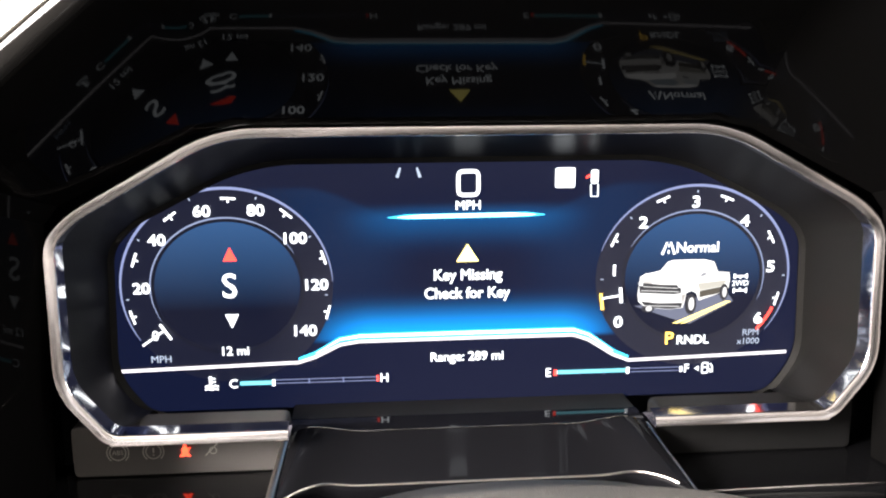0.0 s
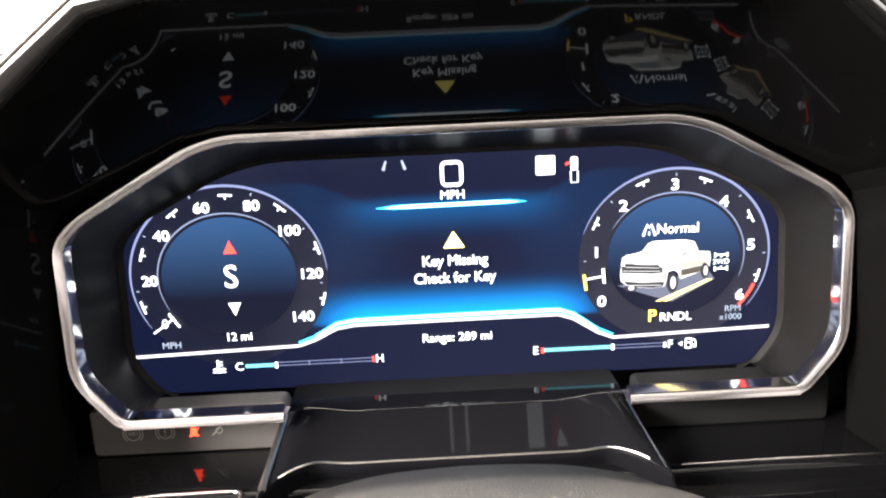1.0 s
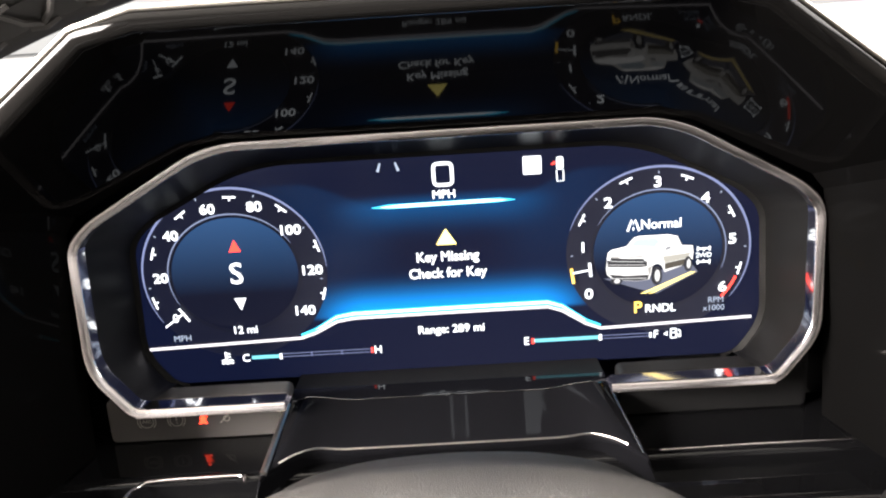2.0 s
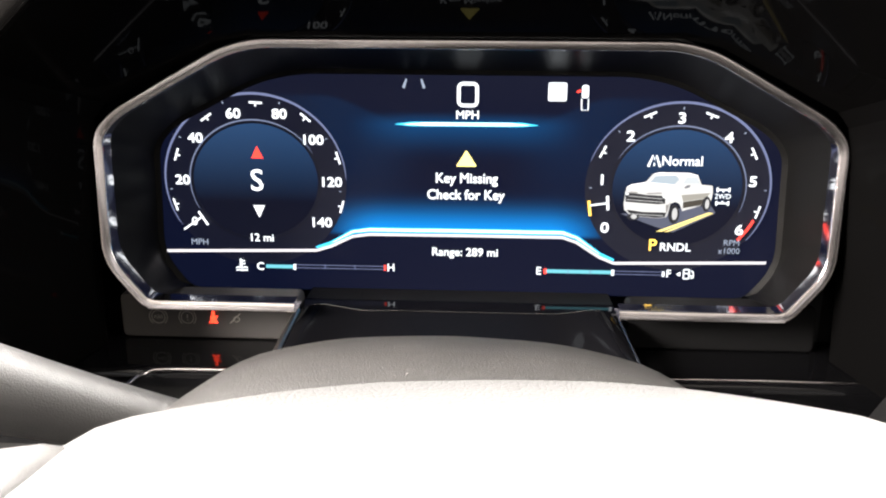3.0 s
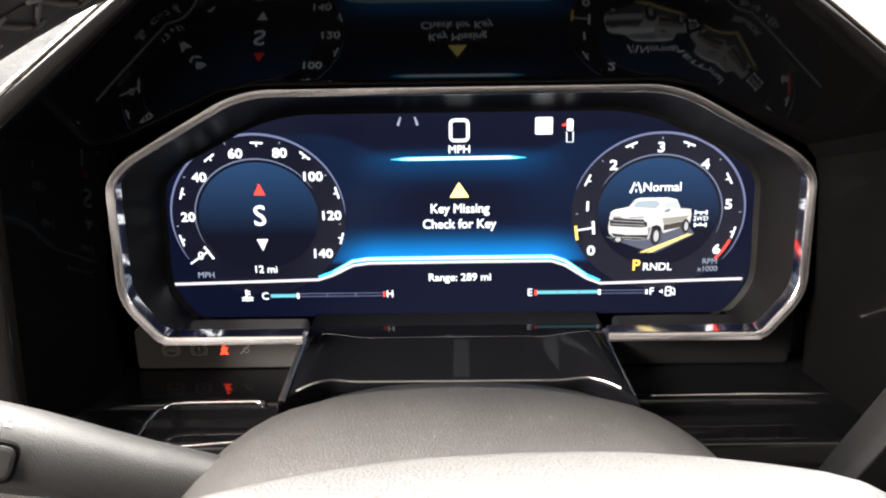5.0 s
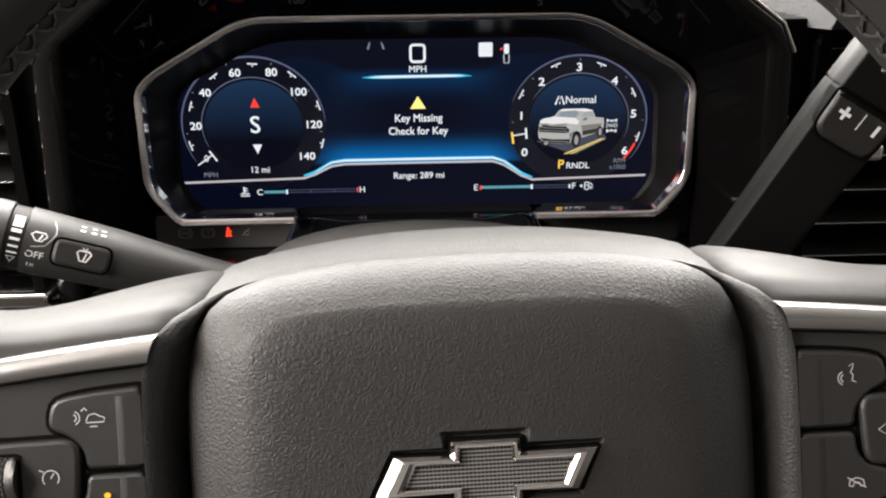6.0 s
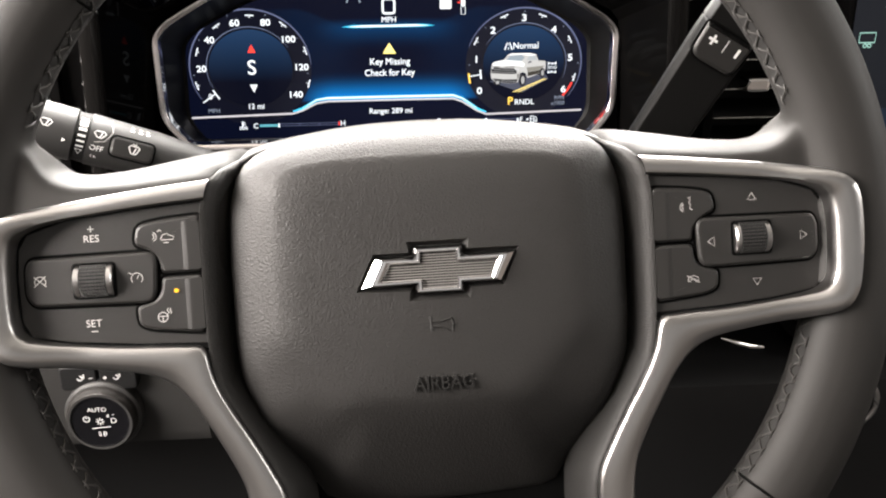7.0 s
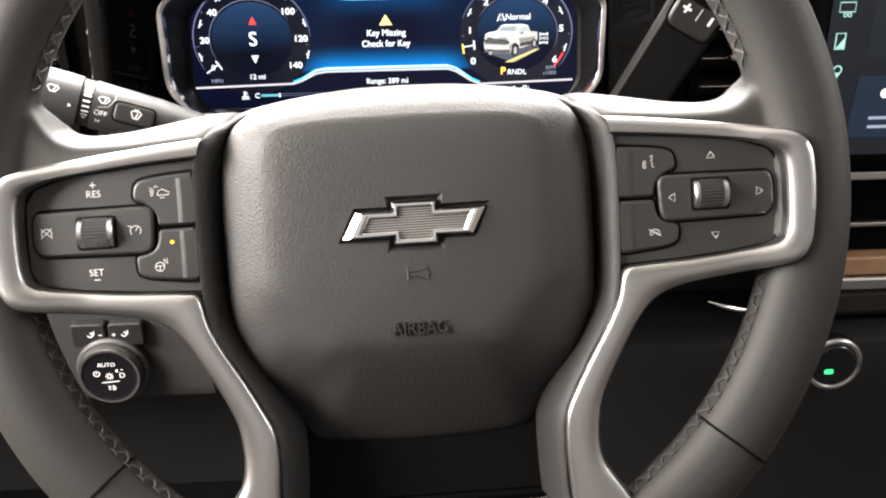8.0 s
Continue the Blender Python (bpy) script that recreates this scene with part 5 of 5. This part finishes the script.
def wrap(bm, r):
    """Bend a flat drawing round the stalk."""
    for v in bm.verts:
        a = v.co.z / r
        v.co = Vector((v.co.x, -(r + (-v.co.y)) * math.cos(a), r * math.sin(a)))
    return bm


bm = B()
prism(bm, box_outline(-0.0112, 0.0096, -0.0050, 0.0050, 0.0032, 5), -0.0137, -0.009, 0.0013)
on_stalk("washer_button", bm, BUTTON, "black rocker button")
bm = B()
prism(bm, box_outline(-0.0119, 0.0103, -0.0057, 0.0057, 0.0036, 5), -0.0129, -0.009)
on_stalk("button_gap", bm, GAPBLACK)
bm = B()
stroke(bm, [(-0.0026, 0.0013), (-0.0018, 0.0022), (0.0018, 0.0022), (0.0026, 0.0013), (0.0012, -0.0017), (-0.0012, -0.0017)], 0.0006, -0.0139, closed=True)
stroke(bm, [(0.0000, -0.0017), (0.0008, 0.0014)], 0.0006, -0.0139)
stroke(bm, [(-0.0008, 0.0034), (0.0000, 0.0022), (0.0008, 0.0034)], 0.0005, -0.0139)
on_stalk("washer_symbol", bm, WHITEPRINT)
bm = B()
for z, h in ((0.0082, 0.0048), (0.0042, 0.0014), (0.0010, 0.0010), (-0.0018, 0.0008), (-0.0044, 0.0006)):
    flat(bm, box_outline(-0.0268, -0.0232, z - h / 2, z + h / 2), 0.0)
stroke(bm, [(-0.0266, -0.0062), (-0.0236, -0.0062), (-0.0251, -0.0088)], 0.0004, 0.0, closed=True)
wrap(bm, 0.0127)
on_stalk("interval_marks", bm, WHITEPRINT)
bm = B()
stroke(bm, [(-0.0130, 0.0118), (-0.0116, 0.0085), (-0.0113, 0.0060), (-0.0122, 0.0040), (-0.0142, 0.0008), (-0.0190, -0.0005)], 0.0003, 0.0)
wrap(bm, 0.0131)
on_stalk("print_outline", bm, LEGEND)
bm = B()
lettering(bm, "OFF", -0.0172, -0.0035, 0.0038, 0.0)
lettering(bm, "1x", -0.0182, -0.0080, 0.0032, 0.0)
stroke(bm, [(-0.0197, 0.0043), (-0.0185, 0.0054), (-0.0150, 0.0054), (-0.0140, 0.0043), (-0.0158, 0.0021), (-0.0179, 0.0021)], 0.0005, 0.0, closed=True)
stroke(bm, [(-0.0168, 0.0021), (-0.0158, 0.0047)], 0.0006, 0.0)
wrap(bm, 0.0129)
on_stalk("stalk_lettering", bm, WHITEPRINT)
bm = B()
stroke(bm, [(-0.0446, 0.0039), (-0.0434, 0.0050), (-0.0401, 0.0050), (-0.0389, 0.0039), (-0.0406, 0.0016), (-0.0428, 0.0016)], 0.0005, 0.0, closed=True)
stroke(bm, [(-0.0418, 0.0016), (-0.0406, 0.0044)], 0.0006, 0.0)
flat(bm, [(-0.0333, -0.0022), (-0.0333, -0.0043), (-0.0315, -0.0032)], 0.0)
wrap(bm, 0.0139)
on_stalk("stalk_lettering", bm, WHITEPRINT)
bm = B()
for x in (-0.0035, 0.0005, 0.0040):
    flat(bm, box_outline(x, x + 0.0020, 0.0098, 0.0107), 0.0)
    flat(bm, box_outline(x, x + 0.0018, 0.0122, 0.0128), 0.0)
wrap(bm, 0.0126)
on_stalk("stalk_lettering", bm, LEGEND)

# column gear lever
lever = thing("gear_lever", "dark grey column gear lever with plus and minus button", "gear lever")
LA, LB = Vector((0.1030, -0.180, 0.690)), Vector((0.2075, -0.205, 0.872))
ld = (LB - LA).normalized()
lx = Vector((0, -1, 0)).cross(ld).normalized()
if lx.x < 0:
    lx = -lx
ly = ld.cross(lx).normalized()
if ly.y < 0:
    ly = -ly
LMAT = Matrix.Translation(LA) @ Matrix((lx, ly, ld)).transposed().to_4x4()


def lever_ring(z, grow=0.0):
    """Section of the lever at the length z: a narrow facet on the outer side, a flat front, rounded edges."""
    u = min(1.0, z / 0.150)
    a, b, d = -0.0130 - 0.0072 * u - grow, 0.0135 - 0.0002 * u + grow, 0.011 + 0.003 * u + grow
    return [(x, y, z) for x, y in rounded([(a + 0.0062, d), (a - 0.0002, -d * 0.55), (a + 0.0014, -d), (b - 0.0025, -d), (b, -d * 0.7), (b, d)], [0.003, 0.003, 0.0010, 0.0018, 0.003, 0.003], 4)]


bm = B()
loft(bm, [lever_ring(z) for z in (0.0, 0.03, 0.06, 0.09, 0.12, 0.15, 0.1588)] + [lever_ring(0.1588, -0.0008), lever_ring(0.1680, -0.0008)], True, True, True)
bm.transform(LMAT)
part("lever_body", bm, LEVER, lever, angle=40)
bm = B()
loft(bm, [lever_ring(0.1594, -0.0003), lever_ring(0.1599), lever_ring(0.185), lever_ring(0.207, -0.0002), lever_ring(0.213, -0.0015), lever_ring(0.216, -0.0050)], True, True, True)
bm.transform(LMAT)
part("lever_cap", bm, LEVER, lever, angle=40)
bm = B()
KEY = rounded([(-0.0182, 0.1395), (0.0095, 0.1395), (0.0100, 0.1583), (-0.0192, 0.1583)], [0.0065, 0.0055, 0.0008, 0.0008], 5)
prism(bm, offset(KEY, 0.0010), -0.0146, -0.008)
bm.transform(LMAT)
part("button_gap", bm, GAPBLACK, lever, smooth=False)
bm = B()
prism(bm, KEY, -0.0160, -0.008, 0.0020)
bm.transform(LMAT)
key = part("shift_button", bm, BUTTON, lever, "black plus and minus button", angle=50)
bm = B()
stroke(bm, [(-0.0143, 0.1516), (-0.0089, 0.1516)], 0.0014, -0.0163)
stroke(bm, [(-0.0116, 0.1489), (-0.0116, 0.1543)], 0.0014, -0.0163)
stroke(bm, [(-0.0038, 0.1482), (-0.0038, 0.1554)], 0.0005, -0.0163)
stroke(bm, [(0.0039, 0.1491), (0.0039, 0.1541)], 0.0015, -0.0163)
bm.transform(LMAT)
part("shift_symbols", bm, WHITEPRINT, key, smooth=False)


# ---------------------------------------------------------------- dashboard
dash = thing("dashboard", "black soft-touch dashboard around the cluster", "dashboard", kind="structure")


def extrude_x(name, prof, xa, xb, mat, parent, label="", angle=40):
    """A profile of (y, z) drawn out along x, closed."""
    bm = B()
    loft(bm, [[(x, y, z) for y, z in prof] for x in (xa, xb)], True, True, True)
    return part(name, bm, mat, parent, label, angle=angle)


UPPER = [(-0.085, 0.842), (-0.094, 0.852), (-0.090, 0.866), (-0.070, 0.874), (0.45, 0.872), (0.45, 0.845), (-0.02, 0.838)]
extrude_x("upper_pad", UPPER, -0.80, -0.217, DASH, dash)
extrude_x("upper_pad", UPPER, 0.217, 1.30, DASH, dash)
LOWER = [(-0.100, 0.694), (-0.128, 0.690), (-0.140, 0.672), (-0.146, 0.560), (-0.1435, 0.5515), (-0.137, 0.5485), (-0.03, 0.5470), (0.05, 0.550), (0.05, 0.69)]
extrude_x("lower_panel", LOWER, -0.80, -0.130, PANEL_PLASTIC, dash, "grained dark panel left of the column")
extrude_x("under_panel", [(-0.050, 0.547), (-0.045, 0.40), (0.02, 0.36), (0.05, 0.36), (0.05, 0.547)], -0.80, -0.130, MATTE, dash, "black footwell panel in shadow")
LOWR = [(-0.060, 0.540), (-0.075, 0.535), (-0.080, 0.500), (-0.078, 0.380), (-0.05, 0.30), (0.05, 0.28), (0.05, 0.54)]
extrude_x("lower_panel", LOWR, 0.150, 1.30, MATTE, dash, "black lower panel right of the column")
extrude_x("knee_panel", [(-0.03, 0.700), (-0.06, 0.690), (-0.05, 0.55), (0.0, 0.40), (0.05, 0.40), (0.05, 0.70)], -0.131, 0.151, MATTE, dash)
extrude_x("back_panel", [(0.02, 0.42), (0.02, 0.850), (0.05, 0.850), (0.05, 0.42)], -0.80, 1.30, MATTE, dash)

for sgn in (-1, 1):
    bm = B()
    prism(bm, box_outline(*sorted((sgn * 0.185, sgn * 0.2225)), 0.690, 0.845, 0.002), -0.056, 0.02, 0.001)
    part("side_panel", bm, PIANO, dash)


def vent(label, xa, xb, za, zb, y, count):
    v = thing("air_vent", label, "air vent", group="dashboard vents")
    bm = B()
    outl = box_outline(xa, xb, za, zb, 0.006)
    frame_ring(bm, offset(outl, 0.006), outl, y - 0.004, y + 0.05)
    part("vent_frame", bm, PIANO, v, angle=40)
    for i in range(count):
        z = za + (zb - za) * (i + 0.7) / count
        bm = B()
        loft(bm, [[(x, y + dy, z + dz) for dy, dz in ((0.004, -0.0008), (0.002, 0.0), (0.004, 0.0012), (0.040, 0.0060), (0.040, 0.0042))] for x in (xa, xb)], True, True, True)
        slat = part("vent_slat", bm, MATTE, v, angle=30)
        # highlight on the slat's front edge, added as a bright bar
        bm = B()
        sweep(bm, [(xa + 0.004, y + 0.0018, z), (xb - 0.004, y + 0.0018, z)], 0.00045, 6)
        part("slat_glint", bm, EDGE, slat, "thin bright bar standing for the highlight on the slat's edge")
    return v


vent("black air vent with level slats beside the cluster", -0.330, -0.228, 0.715, 0.832, -0.060, 7)
vr = vent("black air vent with level slats and a silver tab", 0.228, 0.300, 0.690, 0.835, -0.060, 7)
bm = B()
prism(bm, box_outline(0.2475, 0.2640, 0.7668, 0.7768, 0.003), -0.072, -0.058, 0.002)
part("vent_tab", bm, CHROME, vr, "silver thumb tab")

# light switch cluster left of the column
switch = thing("headlight_switch", "round black headlight switch with white symbols on the dash", "light switch", pose(-0.196, -0.150, 0.5785))
bm = B()
prism(bm, oval(0, 0, 0.0250, 0.0250, 48), -0.004, 0.010, 0.002)
part("switch_base", bm, PLASTIC, switch, angle=50)
bm = B()
prism(bm, oval(0, 0.0, 0.0228, 0.0228, 48), -0.0100, 0.0, 0.0030)
part("knob", bm, COVER, switch, angle=50)
bm = B()
frame_ring(bm, oval(0, 0, 0.0206, 0.0206, 48), oval(0, 0, 0.0190, 0.0190, 48), -0.0112, -0.006)
part("knob_ring", bm, CHROME, switch, "thin chrome ring", angle=40)
bm = B()
prism(bm, oval(0, 0, 0.0191, 0.0191, 48), -0.0101, -0.006)
face = part("knob_face", bm, GLASSBLACK, switch, smooth=False)
bm = B()
lettering(bm, "AUTO", -0.001, 0.0088, 0.0044, -0.0104)
for pts in (circle(-0.0085, 0.0022, 0.0020, 10, 30, 330), [(-0.0085, 0.0022), (-0.0085, 0.0046)], circle(0.0, 0.0, 0.0014), [(0.0045, 0.0040), (0.0060, 0.0040)], circle(0.0085, 0.0005, 0.0017, 8, 0, 180), [(0.0085, 0.0022), (0.0072, 0.0022), (0.0072, -0.0012), (0.0085, -0.0012)], [(-0.0060, -0.0050), (0.0062, -0.0040)], circle(0.0012, -0.0092, 0.0016, 8, 0, 180), [(0.0012, -0.0076), (0.0012, -0.0108)], [(-0.0022, -0.0080), (-0.0004, -0.0080)], [(-0.0022, -0.0092), (-0.0004, -0.0092)], [(-0.0022, -0.0104), (-0.0004, -0.0104)]):
    stroke(bm, pts, 0.0006, -0.0104)
for k in range(8):
    a = radians(45 * k)
    stroke(bm, [(0.0020 * math.sin(a), 0.0020 * math.cos(a)), (0.0029 * math.sin(a), 0.0029 * math.cos(a))], 0.0005, -0.0104)
for x, dz in ((0.0050, 0.0048), (0.0050, 0.0032), (0.0082, 0.0048)):
    stroke(bm, [(x, dz), (x + 0.0014, dz)], 0.0005, -0.0104)
part("switch_symbols", bm, WHITEPRINT, face, smooth=False)
dim = thing("dimmer_buttons", "pair of black dimmer buttons with plus and minus above the switch", "button", pose(-0.196, -0.150, 0.605))
for sx in (-1, 1):
    bm = B()
    prism(bm, box_outline(*sorted((sx * 0.0008, sx * 0.0245)), -0.008, 0.009, 0.003), -0.0015, 0.008, 0.001)
    bt = part("dimmer_button", bm, MATTE, dim, angle=50)
    bm = B()
    stroke(bm, [(sx * 0.0045 - 0.0012, 0.001), (sx * 0.0045 + 0.0012, 0.001)], 0.0006, -0.0018)
    if sx > 0:
        stroke(bm, [(0.0045, -0.0002), (0.0045, 0.0022)], 0.0006, -0.0018)
    stroke(bm, circle(sx * 0.0115, 0.0012, 0.0016, 10, 0, 270), 0.0006, -0.0018)
    for k in range(3):
        stroke(bm, [(sx * 0.0115 + 0.0018, 0.0014 + k * 0.0010), (sx * 0.0115 + 0.0032, 0.0018 + k * 0.0010)], 0.0005, -0.0018)
    part("dimmer_symbol", bm, WHITEPRINT, bt, smooth=False)

# push button further out on the same panel, and the bright ledge under the outer vent
push = thing("push_button", "round black push button with thin chrome ring", "button", pose(-0.2680, -0.1465, 0.5670))
bm = B()
prism(bm, oval(0, 0, 0.0165, 0.0165, 36), -0.002, 0.006, 0.001)
part("button_base", bm, PLASTIC, push, angle=50)
bm = B()
frame_ring(bm, oval(0, 0, 0.0146, 0.0146, 36), oval(0, 0, 0.0136, 0.0136, 36), -0.0034, 0.0)
part("chrome_ring", bm, CHROME, push, "thin chrome ring", angle=40)
bm = B()
prism(bm, oval(0, 0, 0.0135, 0.0135, 36), -0.0028, 0.004, 0.0008)
part("push_face", bm, MATTE, push, angle=50)
bm = B()
prism(bm, box_outline(-0.3300, -0.1955, 0.7092, 0.7170, 0.003), -0.122, -0.095, 0.0015)
tagged(link("trim_ledge", bm, CHROME, angle=50), "bright chrome ledge under the outer air vent", "trim", kind="structure")

# warning lamps in the strip under the frame
tell = thing("warning_lamps", "row of small warning lamps, red seat belt lamp lit", "warning lamps")
YT = -0.0340
bm = B()
bz, bx = 0.7190, -0.1180
flat(bm, oval(bx, bz + 0.0026, 0.0008, 0.0009, 12), YT)
flat(bm, [(bx - 0.0006, bz + 0.0016), (bx + 0.0006, bz + 0.0016), (bx + 0.0014, bz + 0.0004), (bx + 0.0012, bz - 0.0010), (bx - 0.0012, bz - 0.0010), (bx - 0.0014, bz + 0.0004)], YT)
flat(bm, [(bx - 0.0012, bz - 0.0012), (bx + 0.0012, bz - 0.0012), (bx + 0.0023, bz - 0.0026), (bx + 0.0006, bz - 0.0026), (bx, bz - 0.0019), (bx - 0.0006, bz - 0.0026), (bx - 0.0023, bz - 0.0026)], YT)
stroke(bm, [(bx + 0.0022, bz + 0.0012), (bx - 0.0012, bz - 0.0016)], 0.0005, YT)
part("seat_belt_lamp", bm, LAMP_RED, tell, "glowing red seat belt lamp", smooth=False)
DIMPRINT = surface("unlit_print", (0.46, 0.43, 0.40), 0.5)
bm = B()
cx, cz = -0.1445, 0.7190
stroke(bm, circle(cx, cz, 0.0032, 18), 0.0004, YT)
lettering(bm, "ABS", cx, cz, 0.0027, YT)
stroke(bm, circle(cx, cz, 0.0043, 8, 40, 140), 0.0004, YT)
stroke(bm, circle(cx, cz, 0.0043, 8, 220, 320), 0.0004, YT)
part("unlit_brake_lamp", bm, DIMPRINT, tell, smooth=False)
bm = B()
cx = -0.1305
stroke(bm, circle(cx, cz, 0.0030, 18), 0.0004, YT)
stroke(bm, [(cx, cz + 0.0016), (cx, cz - 0.0004)], 0.0006, YT)
stroke(bm, [(cx, cz - 0.0012), (cx, cz - 0.0017)], 0.0006, YT)
stroke(bm, circle(cx, cz, 0.0041, 8, 40, 140), 0.0004, YT)
stroke(bm, circle(cx, cz, 0.0041, 8, 220, 320), 0.0004, YT)
part("unlit_parking_lamp", bm, DIMPRINT, tell, smooth=False)
bm = B()
cx = -0.1075
stroke(bm, [(cx - 0.0025, cz - 0.0025), (cx + 0.0025, cz + 0.0025)], 0.0005, YT)
stroke(bm, circle(cx + 0.0006, cz - 0.0004, 0.0014), 0.0004, YT)
part("unlit_airbag_lamp", bm, DIMPRINT, tell, smooth=False)

# ---------------------------------------------------------------- centre stack
info = thing("infotainment_screen", "large dark touch screen with pale green icons, switched on", "touch screen", pose(0.0, -0.085, 0.0))
bm = B()
prism(bm, box_outline(0.306, 0.700, 0.694, 0.900, 0.008), 0.0, 0.03, 0.002)
part("screen_housing", bm, PIANO, info, angle=40)
bm = B()
prism(bm, box_outline(0.310, 0.695, 0.699, 0.895, 0.004), -0.001, 0.002)
part("screen_glass", bm, glow("touch_screen", (0.0022, 0.0035, 0.0055)), info, smooth=False)
bm = B()
prism(bm, rounded([(0.3335, 0.712), (0.420, 0.712), (0.420, 0.7568), (0.3365, 0.7568)], 0.002, 3), -0.0014, 0.0)
card = part("assistant_tile", bm, glow("touch_tile", (0.004, 0.010, 0.020)), info, smooth=False)
bm = B()
for z in (0.7265, 0.7200):
    flat(bm, box_outline(0.3480, 0.366, z - 0.0011, z + 0.0011), -0.0017)
part("tile_text_bars", bm, W_DIM, card, smooth=False)
bm = B()
flat(bm, oval(0.3572, 0.7444, 0.0034, 0.0034, 20), -0.0017)
part("tile_dot", bm, W_ON, card, smooth=False)
bm = B()
prism(bm, box_outline(0.3395, 0.640, 0.769, 0.880, 0.002), -0.0014, 0.0)
part("map_tile", bm, glow("map_tile", (0.004, 0.006, 0.007)), info, smooth=False)
bm = B()
stroke(bm, box_outline(0.3145, 0.3255, 0.8020, 0.8085), 0.0008, -0.0017, closed=True)
stroke(bm, circle(0.319, 0.8000, 0.0012), 0.0007, -0.0017)
stroke(bm, circle(0.322, 0.8000, 0.0012), 0.0007, -0.0017)
part("trailer_icon", bm, ICON_MINT, info, smooth=False)
bm = B()
stroke(bm, box_outline(0.3150, 0.3215, 0.7765, 0.7875), 0.0010, -0.0017, closed=True)
flat(bm, [(0.3155, 0.7770), (0.3212, 0.7845), (0.3212, 0.7770)], -0.0017)
part("panel_icon", bm, ICON_MINT, info, smooth=False)
bm = B()
stroke(bm, circle(0.3195, 0.7620, 0.0028), 0.0010, -0.0017)
flat(bm, [(0.3170, 0.7600), (0.3220, 0.7600), (0.3195, 0.7555)], -0.0017)
part("pin_icon", bm, ICON_MINT, info, smooth=False)
bm = B()
for x, z, r in ((0.330, 0.832, 0.0025), (0.335, 0.829, 0.0020), (0.331, 0.826, 0.0016)):
    flat(bm, oval(x, z, r, r, 14), -0.0017)
part("dots_icon", bm, ICON_MINT, info, smooth=False)


def strip(name, label, za, zb, y, mat, xa=0.32, xb=1.30, bev=0.002, cat="trim"):
    bm = B()
    prism(bm, box_outline(xa, xb, za, zb, min(0.4 * (zb - za), bev * 1.6)), y, 0.02, bev)
    return tagged(link(name, bm, mat, angle=50), label, cat, kind="structure")


strip("trim_chrome", "thin chrome trim line under the touch screen", 0.668, 0.675, -0.055, CHROME, bev=0.001)
strip("trim_black", "black vent band between trim lines", 0.602, 0.667, -0.040, PIANO)
strip("trim_vent_line", "bright line across the vent band", 0.6245, 0.6285, -0.046, SATIN, bev=0.001)
strip("trim_wood", "brown open-pore wood strip on the dashboard", 0.5840, 0.6005, -0.052, WOOD)
strip("trim_silver", "silver trim line below the wood strip", 0.5720, 0.5835, -0.056, CHROME)
strip("trim_pad", "grey padded band below the silver trim", 0.545, 0.5715, -0.052, COVER, xa=0.33, bev=0.006)

bm = B()
sweep(bm, [(0.2560, -0.058, 0.5680), (0.2680, -0.059, 0.5640), (0.2800, -0.058, 0.5600), (0.2930, -0.054, 0.5565)], [0.0008, 0.0022, 0.0026, 0.0020], 8)
tagged(link("trim_end", bm, CHROME, angle=60), "bright curved end of the silver trim", "trim", kind="structure")

start = thing("start_button", "round start button with chrome ring and green lamp", "button", pose(0.3567, -0.072, 0.5195))
bm = B()
prism(bm, oval(0, 0, 0.0235, 0.0235, 36), -0.012, 0.0, 0.003)
part("ring", bm, GLASSBLACK, start, "glossy black ring", angle=50)
bm = B()
sweep(bm, [(0.0212 * math.sin(radians(7.5 * k)), -0.0115, 0.0212 * math.cos(radians(7.5 * k))) for k in range(48)], 0.0028, 12, True)
part("chrome_ring", bm, SATIN, start, "rounded silver ring", angle=60)
bm = B()
prism(bm, oval(0, 0, 0.0185, 0.0185, 36), -0.0145, 0.0, 0.002)
part("push_face", bm, GLASSBLACK, start, angle=50)
bm = B()
flat(bm, box_outline(-0.0078, -0.0008, -0.0072, -0.0030, 0.0006), -0.0148)
part("green_lamp", bm, LAMP_GREEN, start, "green lamp", smooth=False)
